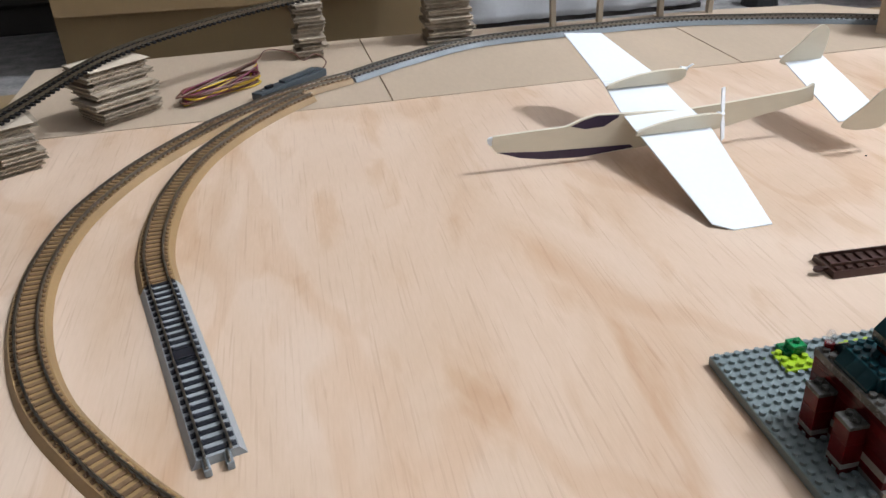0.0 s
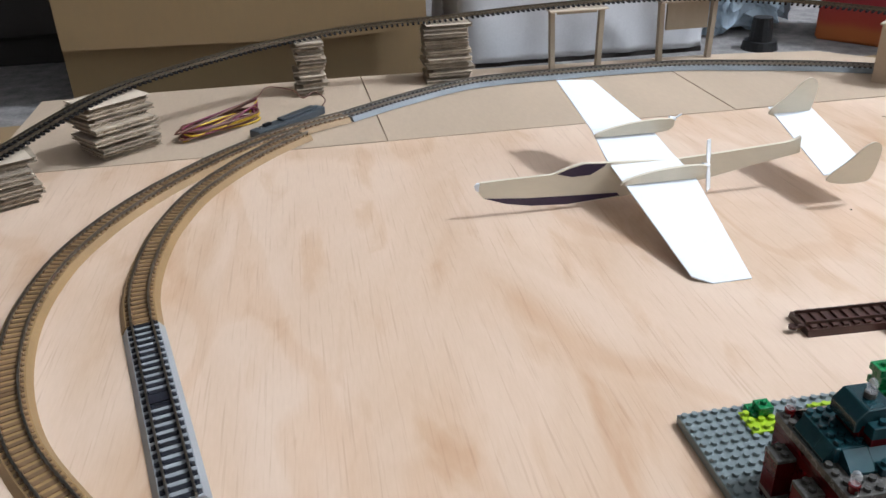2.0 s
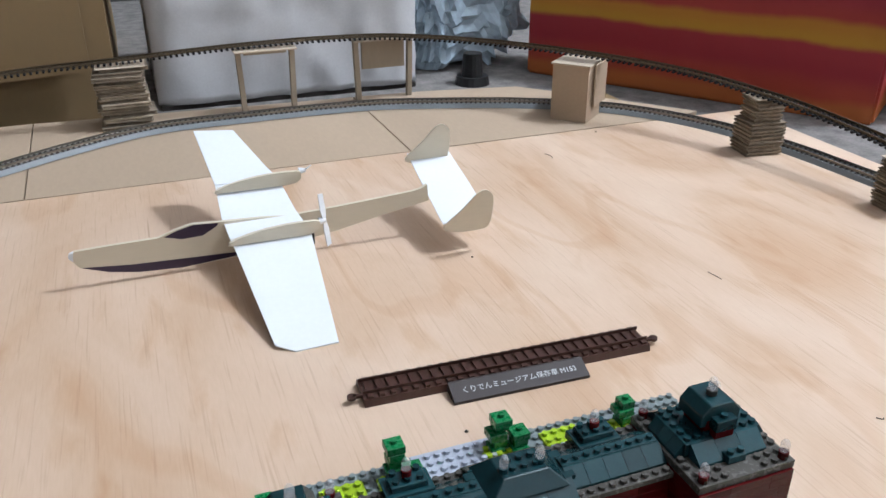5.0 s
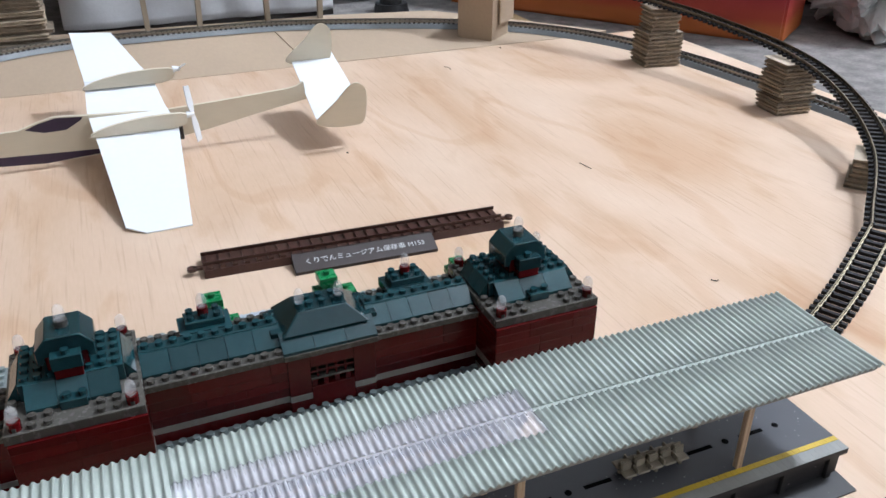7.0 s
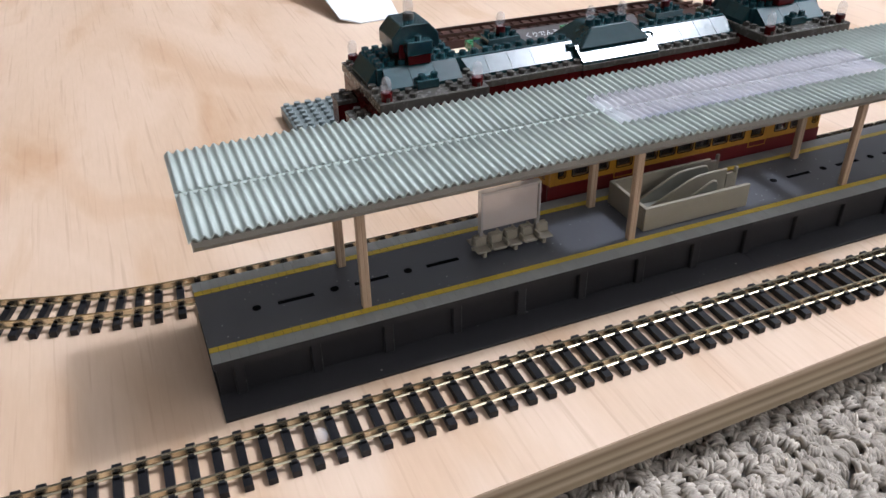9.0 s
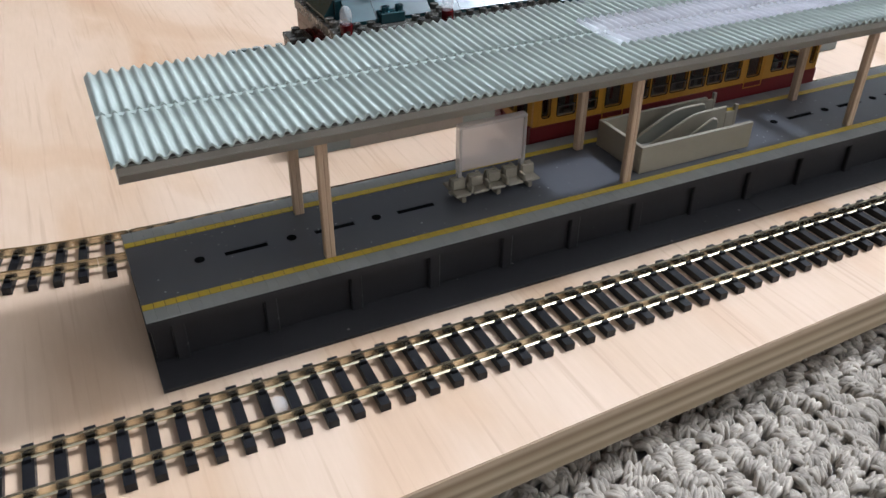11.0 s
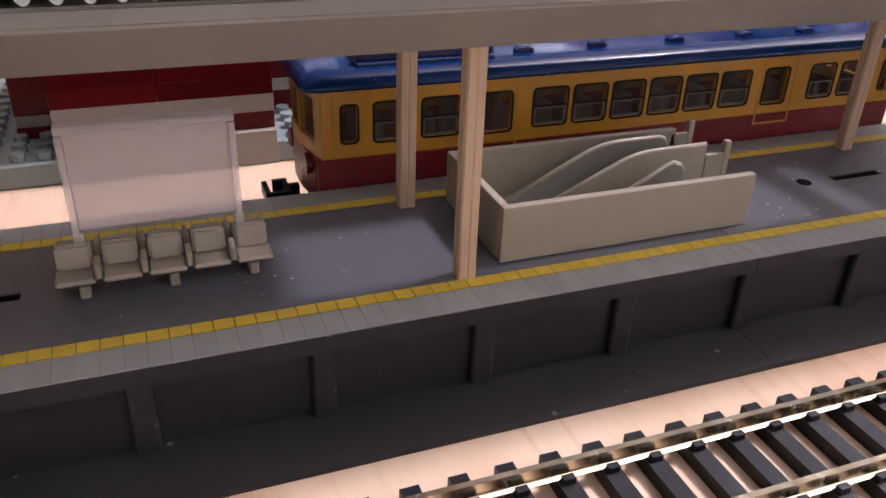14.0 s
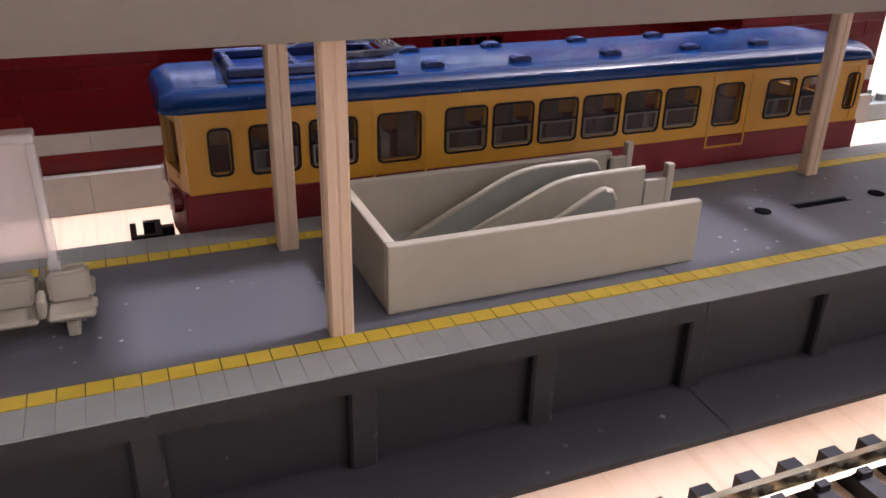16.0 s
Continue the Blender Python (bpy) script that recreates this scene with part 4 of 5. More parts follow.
for x in (-0.78, 0.78):
    part("leg", rbox(x - 0.05, -0.06, 0.0, x + 0.05, 0.06, 0.6, 0.012, 1), M_RIM, sg, "clear leg")

# escalator well
es = thing("escalator_well", "beige-grey escalator well with curved balustrades", "escalator", 0, 0, 0)
EX0, EX1, EY0, EY1, ET = 20.55, 23.86, 9.16, 10.86, 1.81
part("front_wall", rbox(EX0, EY0, PZ, EX1, EY0 + 0.1, ET, 0.02, 2), M_BEIGE, es)
part("back_wall", rbox(EX0, EY1 - 0.1, PZ, EX1 - 0.02, EY1, ET, 0.02, 2), M_BEIGE, es)
part("end_wall", rbox(EX0, EY0 + 0.1, PZ, EX0 + 0.1, EY1 - 0.1, ET, 0.02, 2), M_BEIGE, es)
bm = bmesh.new()
box(bm, EX0 + 0.1, EY0 + 0.1, PZ, EX1 - 0.05, EY1 - 0.1, PZ + 0.03)
part("pit_floor", bm, M_ESC, es)


def balustrade(y, foot, knee, shoulder, end, z1, ma, rounded=True):
    """A side board that climbs straight from foot to knee, eases into a level top at shoulder and ends at end."""
    z0, zk = PZ + 0.05, PZ + 0.05 + (z1 - PZ - 0.05) * (knee - foot) / ((knee - foot) + 0.45 * (shoulder - knee))
    pts = [(foot, PZ + 0.02), (foot + 0.02, z0), (knee, zk)]
    for i in range(1, 7):
        u = i / 6
        cx, cz = knee + (shoulder - knee) * 0.45, z1
        pts.append(((1 - u) ** 2 * knee + 2 * u * (1 - u) * cx + u * u * shoulder, (1 - u) ** 2 * zk + 2 * u * (1 - u) * cz + u * u * z1))
    if rounded:
        pts += [(end - 0.13, z1), (end - 0.05, z1 - 0.03), (end, z1 - 0.12), (end, PZ + 0.02)]
    else:
        pts += [(end, z1 + 0.01), (end, PZ + 0.02)]
    bm = bmesh.new()
    prism(bm, pts, "y", y, y + 0.07)
    b = part("balustrade", bm, ma, es)
    bm = bmesh.new()
    tube(bm, [(x, y + 0.035, z + 0.008) for x, z in pts[1:-1]], 0.034, 8)
    part("handrail", bm, M_BEIGE, b, "pale rounded handrail", smooth=True)


balustrade(EY0 + 0.42, 21.7, 22.9, 23.0, 23.12, ET + 0.05, M_ESC)
balustrade(EY0 + 0.82, 21.25, 22.5, 23.0, 23.74, ET + 0.05, M_BEIGE, False)
balustrade(EY0 + 1.2, 21.05, 22.2, 22.75, 23.42, ET + 0.06, M_ESC)
for y in (EY0 + 0.82, EY1 - 0.1):
    part("end_panel", rbox(23.76, y, PZ, 24.06, y + 0.06, ET - 0.07, 0.01, 1), M_BEIGE, es)
    part("end_post", rbox(24.03, y - 0.01, PZ, 24.12, y + 0.08, ET + 0.09, 0.02, 2), M_BEIGE, es)

# ---- the train at the platform ----
TX0, TX1, TY0, TY1 = 19.0, 28.75, 11.63, 13.39
TC = (TY0 + TY1) / 2
tr = thing("railcar", "blue-roofed yellow and red model railcar at the platform", "train", 0, 0, 0)
Z0, ZR, ZT = 0.92, 1.53, 2.46
wins = [(19.42, 1.74, 19.62, 2.22)]
pairs = [19.85, 20.5]
for x in pairs:
    wins.append((x, 1.72, x + 0.5, 2.225))
wins.append((21.28, 1.69, 21.76, 2.225))
for i in range(6):
    wins.append((22.1 + i * 0.617, 1.715, 22.1 + i * 0.617 + 0.5, 2.225))
wins.append((25.98, 1.69, 26.4, 2.225))
for x in (26.85, 27.45):
    wins.append((x, 1.715, x + 0.46, 2.225))
wins.append((28.3, 1.74, 28.48, 2.22))
M_SASH = mat("silver_sash_paint", (0.13, 0.11, 0.09), 0.45, 0.0, vary=0.08)


def ring_bm(x0, x1, z0, z1, t, r, ya, yb):
    """A flat frame of width t with rounded corners, standing in the x-z plane between ya and yb."""
    bm = bmesh.new()
    loops = []
    for inset in (0.0, t):
        rr = max(0.006, r - inset)
        pts = []
        for cx, cz, a0 in ((x1 - inset - rr, z1 - inset - rr, 0), (x0 + inset + rr, z1 - inset - rr, 90), (x0 + inset + rr, z0 + inset + rr, 180), (x1 - inset - rr, z0 + inset + rr, 270)):
            for k in range(4):
                a = radians(a0 + 30 * k)
                pts.append((cx + rr * math.cos(a), cz + rr * math.sin(a)))
        for y in (ya, yb):
            loops.append([bm.verts.new((x, y, z)) for x, z in pts])
    of, ob_, nf, nb = loops
    n = len(of)
    for i in range(n):
        j = (i + 1) % n
        bm.faces.new((of[i], of[j], nf[j], nf[i]))
        bm.faces.new((ob_[j], ob_[i], nb[i], nb[j]))
        bm.faces.new((of[j], of[i], ob_[i], ob_[j]))
        bm.faces.new((nf[i], nf[j], nb[j], nb[i]))
    bmesh.ops.recalc_face_normals(bm, faces=bm.faces[:])
    return bm


for side, y in ((0, TY0), (1, TY1 - 0.09)):
    bm = bmesh.new()
    holed(bm, TX0 + 0.16, TX1 - 0.16, ZR, ZT, wins, y, y + 0.09)
    part("upper_side", bm, M_TYEL, tr)
    part("lower_side", rbox(TX0 + 0.1, y - 0.004, Z0, TX1 - 0.1, y + 0.094, ZR, 0.015, 1), M_TRED, tr)
    for w in wins:
        yo = y - 0.012 if side == 0 else y + 0.078
        fr = ring_bm(w[0] - 0.028, w[2] + 0.028, w[1] - 0.028, w[3] + 0.028, 0.026, 0.07, yo, yo + 0.024)
        wd = part("window", fr, M_RUBBER, tr, "thin black window seal")
        bm = bmesh.new()
        ym = y + 0.035
        box(bm, w[0], ym, w[1], w[2], ym + 0.02, w[3])
        part("pane", bm, M_GLASS, wd)
        if w[2] - w[0] > 0.3 and w[1] > 1.7:
            bm = bmesh.new()
            zz = w[1] + (w[3] - w[1]) * 0.52
            box(bm, w[0], yo + 0.004, zz - 0.01, w[2], yo + 0.022, zz + 0.016)
            part("transom", bm, M_RUBBER, wd)
            part("lower_sash", ring_bm(w[0] + 0.014, w[2] - 0.014, w[1] + 0.014, zz - 0.012, 0.022, 0.02, yo + 0.01, yo + 0.03), M_SASH, wd, "thin silver sash")
    for x, w in ((19.3, 0.42), (28.05, 0.42)):
        # narrow crew door beside the cab, with a raised frame and a grab rail
        fr = bmesh.new()
        yo = y - 0.01 if side == 0 else y + 0.08
        holed(fr, x, x + w, ZR + 0.02, 2.36, [(x + 0.03, ZR + 0.05, x + w - 0.03, 2.33)], yo, yo + 0.02)
        crew = part("crew_door_frame", fr, M_TYEL, tr)
        bm = bmesh.new()
        tube(bm, [(x - 0.06, yo - 0.015, 1.64), (x - 0.06, yo - 0.015, 1.98)], 0.011, 5)
        part("grab_rail", bm, M_TYEL, crew)
    for x in (21.2, 25.9):
        fr = bmesh.new()
        yo = y - 0.01 if side == 0 else y + 0.08
        holed(fr, x, x + 0.66, 1.36, 2.4, [(x + 0.03, 1.39, x + 0.63, 2.37)], yo, yo + 0.02)
        part("door_frame", fr, M_TYEL, tr)
mr = Matrix(((0, -1, 0, 0), (1, 0, 0, 0), (0, 0, 1, 0), (0, 0, 0, 1)))
for end, x in ((0, TX0), (1, TX1 - 0.09)):
    # a gently rounded cab end
    m = Matrix.Translation((x + 0.09, 0, 0)) @ mr
    bm = bmesh.new()
    fw = [(TY0 + 0.2, 1.72, TY0 + 0.66, 2.28), (TC - 0.21, 1.72, TC + 0.21, 2.28), (TY1 - 0.66, 1.72, TY1 - 0.2, 2.28)]
    holed(bm, TY0 + 0.02, TY1 - 0.02, ZR, ZT, fw, 0.0, 0.09, m)
    for v in bm.verts:
        v.co.x += (1 if end == 0 else -1) * 0.2 * (abs(v.co.y - TC) / (TC - TY0)) ** 2.5
    part("cab_upper", bm, M_TYEL, tr)
    bm = bmesh.new()
    off = lambda y: (1 if end == 0 else -1) * 0.2 * (abs(y - TC) / (TC - TY0)) ** 2.5
    ys = [TY0 + (TY1 - TY0) * i / 8 for i in range(9)]
    prism(bm, [(x + off(y), y) for y in ys] + [(x + 0.09 + off(y), y) for y in ys[::-1]], "z", Z0, ZR)
    part("cab_lower", bm, M_TRED, tr)
    for w in fw:
        bm = bmesh.new()
        c = (w[0] + w[2]) / 2
        off = (1 if end == 0 else -1) * 0.2 * (abs(c - TC) / (TC - TY0)) ** 2.5
        box(bm, x + 0.03 + off, w[0] - 0.03, w[1] - 0.03, x + 0.05 + off, w[2] + 0.03, w[3] + 0.03)
        part("cab_window", bm, M_GLASS, tr)
    for y in (TY0 + 0.38, TY1 - 0.38):
        bm = bmesh.new()
        xx = x - 0.1 if end == 0 else x + 0.06
        cyl(bm, (xx + (0.1 if end == 0 else -0.02), y, 1.36), 0.14, 0.14, 16, axis="x")
        hl = part("headlight", bm, M_TRED, tr)
        bm = bmesh.new()
        cyl(bm, (xx + 0.06 if end == 0 else xx + 0.12, y, 1.36), 0.1, 0.05, 16, axis="x")
        part("lens", bm, M_CLEAR, hl)
    bm = bmesh.new()
    s = -1 if end == 0 else 1
    xa = x if end == 0 else x + 0.09
    for b in ((0.0, -0.05, 0.16, 0.05), (0.14, -0.24, 0.21, 0.24), (0.42, -0.24, 0.49, 0.2), (0.21, -0.24, 0.42, -0.17), (0.21, 0.17, 0.34, 0.24)):
        xs = sorted((xa + s * b[0], xa + s * b[2]))
        box(bm, xs[0], TC + b[1], 0.7, xs[1], TC + b[3], 0.86)
    part("coupler", bm, M_BLACK, tr, "black loop coupler")
# roof: a curved shell with rounded ends
bm = bmesh.new()
prof = [(TY0 - 0.03, 2.42), (TY0 - 0.04, 2.46), (TY0 + 0.02, 2.54), (TY0 + 0.14, 2.6), (TY0 + 0.28, 2.628), (TY0 + 0.3, 2.622), (TC, 2.655), (TY1 - 0.3, 2.622), (TY1 - 0.28, 2.628), (TY1 - 0.14, 2.6), (TY1 - 0.02, 2.54), (TY1 + 0.04, 2.46), (TY1 + 0.03, 2.42)]
rings = []
for x, sc, dz in ((TX0 - 0.06, 0.8, -0.16), (TX0 + 0.0, 0.93, -0.06), (TX0 + 0.16, 1.0, 0.0), (TX0 + 0.5, 1.0, 0.0), (TX1 - 0.5, 1.0, 0.0), (TX1 - 0.16, 1.0, 0), (TX1, 0.93, -0.06), (TX1 + 0.06, 0.8, -0.16)):
    rings.append([bm.verts.new((x, TC + (y - TC) * sc, max(2.42, z + dz))) for y, z in prof])
for a, b in zip(rings, rings[1:]):
    for i in range(len(prof) - 1):
        bm.faces.new((a[i], a[i + 1], b[i + 1], b[i]))
    bm.faces.new((a[-1], a[0], b[0], b[-1]))
bm.faces.new(rings[0])
bm.faces.new(rings[-1][::-1])
rf = part("roof", bm, M_TBLUE, tr, "glossy blue roof", smooth=True)
for x in (22.1, 23.25, 24.55, 25.8, 26.95):
    for sy in (-0.42, 0.42):
        bm = bmesh.new()
        prism(bm, [(x - 0.12, 2.62), (x + 0.12, 2.62), (x + 0.12, 2.67), (x + 0.07, 2.695), (x - 0.07, 2.695), (x - 0.12, 2.67)], "y", TC + sy - 0.075, TC + sy + 0.075)
        part("vent", bm, M_TBLUE2, rf)
pan = part("pantograph", rbox(19.7, TC - 0.62, 2.620, 21.6, TC + 0.62, 2.665, 0.01, 1), M_TBLUE2, tr, "dark blue pantograph frame")
for y in (TC - 0.55, TC + 0.45):
    part("side_bar", rbox(19.7, y, 2.665, 21.6, y + 0.1, 2.780, 0.02, 1), M_TBLUE2, pan)
for x in (19.75, 20.45, 21.1, 21.5):
    part("cross_bar", rbox(x, TC - 0.5, 2.670, x + 0.09, TC + 0.5, 2.760, 0.02, 1), M_TBLUE2, pan)
for k in range(4):
    bm = bmesh.new()
    tube(bm, [(20.6 + 0.06 * k, TC - 0.42, 2.780 + 0.02 * k), (21.6 + 0.04 * k, TC - 0.42, 2.800 + 0.02 * k), (21.6 + 0.04 * k, TC + 0.42, 2.800 + 0.02 * k), (20.6 + 0.06 * k, TC + 0.42, 2.780 + 0.02 * k)], 0.02, 5)
    part("arm", bm, M_CHROME, pan, "thin metal arms")
bm = bmesh.new()
box(bm, TX0 + 0.3, TY0 + 0.1, 0.8, TX1 - 0.3, TY1 - 0.1, 0.93)
part("underframe", bm, M_BLACK, tr)
bm = bmesh.new()
for x in [19.9 + 0.72 * i for i in range(12)]:
    for y in (TY0 + 0.12, TY1 - 0.52):
        box(bm, x, y, 1.0, x + 0.3, y + 0.4, 1.55)
        box(bm, x, y, 1.55, x + 0.1, y + 0.4, 1.95)
box(bm, TX0 + 0.4, TY0 + 0.1, 0.95, TX1 - 0.4, TY1 - 0.1, 1.0)
part("interior_seats", bm, M_SEAT, tr)
for xb in (20.9, 26.8):
    bg = part("bogie", rbox(xb - 1.1, TC - 0.62, 0.56, xb + 1.1, TC + 0.62, 0.8, 0.04, 1), M_BLACK, tr, "black bogie")
    for dx in (-0.7, 0.7):
        for y in (TC - 0.5, TC + 0.42):
            bm = bmesh.new()
            cyl(bm, (xb + dx, y, 0.69), 0.31, 0.08, 18, axis="y")
            part("wheel", bm, M_CHROME, bg)

# ---- the display track with its name plate ----
dt = thing("display_track", "dark brown plastic display track with a name plate", "display base", 22.05, 27.1, 0, -2.45)
bm = bmesh.new()
prism(bm, [(0.0, 0.0), (1.75, 0.0), (1.66, 0.33), (0.09, 0.33)], "x", 0.0, 13.55)
part("bed", bm, M_BROWNP, dt)
for y in (0.42, 1.32):
    bm = bmesh.new()
    box(bm, 0.0, y - 0.03, 0.42, 13.55, y + 0.03, 0.57)
    part("rail", bm, M_BROWNP, dt)
tie = tie_mesh("sleeper", 1.42, 0.22, 0.1, M_BROWNP, False)
for i in range(27):
    ob = piece("sleeper", tie, dt, 0.3 + i * 0.5, 0.87, 0.33)
for x, s in ((0, -1), (13.55, 1)):
    bm = bmesh.new()
    cyl(bm, (x + s * 0.45, 0.55, 0.2), 0.2, 0.14, 14)
    box(bm, min(x, x + s * 0.4), 0.47, 0.2, max(x, x + s * 0.4), 0.63, 0.34)
    part("joiner", bm, M_BROWNP, dt)
pl = bmesh.new()
prism(pl, [(-1.02, 0.0), (0.0, 0.0), (0.0, 0.5), (-0.12, 0.5), (-1.02, 0.14)], "x", 3.6, 9.9)
plate = part("name_plate", pl, M_PLATE, dt, "sloping plate with white lettering")


def lettering(text, size, material, parent, m, name="lettering"):
    cu = bpy.data.curves.new(name, "FONT")
    cu.body, cu.size, cu.extrude = text, size * S, 0.004 * S
    cu.align_x, cu.align_y = "CENTER", "CENTER"
    ob = new(name, cu)
    dg = bpy.context.evaluated_depsgraph_get()
    me = bpy.data.meshes.new_from_object(ob.evaluated_get(dg))
    bpy.data.objects.remove(ob)
    me.materials.clear()
    me.materials.append(material)
    t = new(name, me)
    t.parent = parent
    t.matrix_basis = m
    return t


slope = math.degrees(math.atan2(0.36, 0.9))
lettering("くりでんミュージアム保存車 M153", 0.345, M_INK, plate, pose(6.75 * S, -0.57 * S, 0.335 * S, slope, 0, 0))

# ---- the small-brick station building ----
random.seed(11)
sb = thing("brick_station", "station building of tiny plastic bricks on a studded plate", "brick model", 0, 0, 0)
QX0, QX1, QY0, QY1, QZ = 14.15, 34.15, 15.4, 23.0, 0.4
PITCH = 0.4
part("baseplate", rbox(QX0, QY0, 0, QX1, QY1, QZ, 0.03, 1), M_BASE, sb, "grey studded baseplate")


def stud_bm(xs, ys, z, r=0.118, h=0.13, n=9, skip=None):
    vs, fs = [], []
    for x in xs:
        for y in ys:
            if skip and skip(x, y):
                continue
            b = len(vs)
            for k in (0, h):
                vs += [(x + r * math.cos(2 * math.pi * i / n), y + r * math.sin(2 * math.pi * i / n), z + k) for i in range(n)]
            fs += [(b + i, b + (i + 1) % n, b + n + (i + 1) % n, b + n + i) for i in range(n)] + [tuple(range(b + n, b + 2 * n))]
    me = bpy.data.meshes.new("studs")
    me.from_pydata(vs, [], fs)
    bm = bmesh.new()
    bm.from_mesh(me)
    bpy.data.meshes.remove(me)
    return bm


def grid(a, b):
    n = round((b - a) / PITCH)
    return [a + PITCH * (i + 0.5) for i in range(n)]


CX = 24.62
part("baseplate_studs", stud_bm(grid(QX0, QX1), grid(QY0, QY1), QZ, skip=lambda x, y: (22.6 < x < 25.8 and y > 19.6) or (15.8 < x < 33.4 and 17.0 < y < 19.4) or (y < 17.0 and (15.6 < x < 19.3 or 29.6 < x < 33.5))), M_BASE, sb, kind="stuff")
fore = part("forecourt_plate", rbox(22.6, 19.7, QZ, 25.8, QY1, QZ + 0.13, 0.02, 1), M_PALE, sb, "pale grey forecourt plate")
part("forecourt_studs", stud_bm(grid(22.6, 25.8), grid(19.7, QY1), QZ + 0.13), M_PALE, fore, kind="stuff")


def brick(x0, y0, z0, x1, y1, z1, ma, name="brick", studs=False, label=""):
    ob = part(name, rbox(x0, y0, z0, x1, y1, z1, 0.018, 1), ma, sb, label)
    if studs:
        part("studs", stud_bm(grid(x0, x1), grid(y0, y1), z1), ma, ob)
    return ob


def slope_brick(x0, x1, y0, y1, z0, z1, ma, front=True, flat=0.06):
    bm = bmesh.new()
    if front:
        q = [(y0, z0), (y1, z0), (y1, z1), (y1 - flat, z1), (y0, z0 + 0.1)]
    else:
        q = [(y0, z0), (y1, z0), (y1, z0 + 0.1), (y0 + flat, z1), (y0, z1)]
    prism(bm, q, "x", x0 + 0.006, x1 - 0.006)
    return part("slope_brick", bm, ma, sb)


def clear_cap(parent, x, y, z):
    """A clear round brick: a short stem and a domed head."""
    bm = bmesh.new()
    prof = [(0.0, 0.115), (0.05, 0.115), (0.06, 0.155), (0.25, 0.158), (0.34, 0.145), (0.41, 0.11), (0.455, 0.07), (0.47, 0.02)]
    rings = [[bm.verts.new((x + r * math.cos(2 * math.pi * i / 16), y + r * math.sin(2 * math.pi * i / 16), z + h)) for i in range(16)] for h, r in prof]
    for lo, hi in zip(rings, rings[1:]):
        for i in range(16):
            bm.faces.new((lo[i], lo[(i + 1) % 16], hi[(i + 1) % 16], hi[i]))
    bm.faces.new(rings[0][::-1])
    bm.faces.new(rings[-1])
    return part("clear_cap", bm, M_CLEAR, parent, "clear round brick", smooth=True)


def lamp(x, y, z, base=M_RED):
    """A clear domed finial on a small round brick."""
    bm = bmesh.new()
    cyl(bm, (x, y, z), 0.17, 0.26, 14)
    f = part("finial_base", bm, base, sb)
    clear_cap(f, x, y, z + 0.262)


# walls: courses of long bricks in red, with a pale band
def courses(x0, x1, y0, y1, seed, tall=False):
    rnd = random.Random(seed)
    z = QZ
    plan = [(0.2, M_LBAND), (0.3, M_RED), (0.3, M_LBAND), (0.31, M_RED), (0.31, M_RED), (0.31, M_RED), (0.31, M_RED), (0.28, M_RED)] if tall else [(0.37, M_RED), (0.23, M_LBAND), (0.31, M_RED), (0.31, M_RED), (0.31, M_RED), (0.49, M_RED)]
    for h, ma in plan:
        x = x0
        while x < x1 - 0.01:
            w = min(x1 - x, PITCH * rnd.choice((3, 4, 4, 6)))
            if x1 - x - w < 0.3:
                w = x1 - x
            part("brick", rbox(x + 0.002, y0, z, x + w - 0.002, y1, z + h - 0.003, 0.006, 1), ma, sb)
            x += w
        z += h
    return z


wall_top = courses(19.2, 23.3, 17.0, 19.3, 1)
courses(26.1, 29.7, 17.0, 19.3, 2)
for k, (x0, x1) in enumerate(((15.75, 19.2), (29.7, 33.4))):
    pav_top = courses(x0, x1, 15.52, 19.5, 3 + k, True)
    # stone-coloured plinth slabs before the wall, level with the plate
    for i in range(3):
        u = (x1 - x0) / 3
        part("plinth_tile", rbox(x0 + i * u + 0.002, QY0 - 0.02, 0.0, x0 + (i + 1) * u - 0.002, 15.515, QZ + 0.2, 0.006, 1), M_LBAND, sb)
    # buttresses on the end wall, each with a studded cap
    xa, xb = (15.1, 15.74) if k == 0 else (33.41, 33.75)
    for y in (16.55, 18.1):
        z = QZ
        for h, ma in ((0.2, M_RED), (0.2, M_LBAND), (0.75, M_RED), (0.6, M_RED)):
            part("buttress_brick", rbox(xa, y, z, xb, y + 0.7, z + h - 0.004, 0.01, 1), ma, sb)
            z += h
        cap = brick(xa - 0.02, y - 0.03, z, xb, y + 0.73, z + 0.15, M_GREYB, "buttress_cap")
        part("studs", stud_bm([(xa + xb) / 2], [y + 0.18, y + 0.54], z + 0.15), M_GREYB, cap, kind="stuff")
# centre with its dark entrance
for z0, z1, ma in ((QZ, QZ + 0.37, M_RED), (QZ + 0.37, QZ + 0.6, M_LBAND), (QZ + 0.6, wall_top, M_RED)):
    for x0, x1 in ((23.3, 24.0), (25.4, 26.1)):
        part("brick", rbox(x0, 16.9, z0, x1, 19.3, z1 - 0.006, 0.012, 1), ma, sb)
part("brick", rbox(24.0, 17.9, QZ, 25.4, 19.3, wall_top - 0.006, 0.012, 1), M_GREYB, sb)
part("brick", rbox(24.0, 16.9, QZ, 25.4, 17.3, 1.2, 0.012, 1), M_RED, sb)
for i in range(4):
    part("grille_brick", rbox(24.03 + i * 0.36, 16.93, 1.2, 24.2 + i * 0.36, 17.1, 1.42, 0.012, 1), M_RED, sb, "open grille brick")
for i in range(4):
    part("grille_brick", rbox(24.2 + i * 0.3, 16.98, 1.5, 24.27 + i * 0.3, 17.05, 1.95, 0.012, 1), M_RED, sb, "open grille brick")
part("window_rail", rbox(24.0, 16.95, 1.42, 25.4, 17.15, 1.5, 0.012, 1), M_GREYB, sb, "dark window rail")
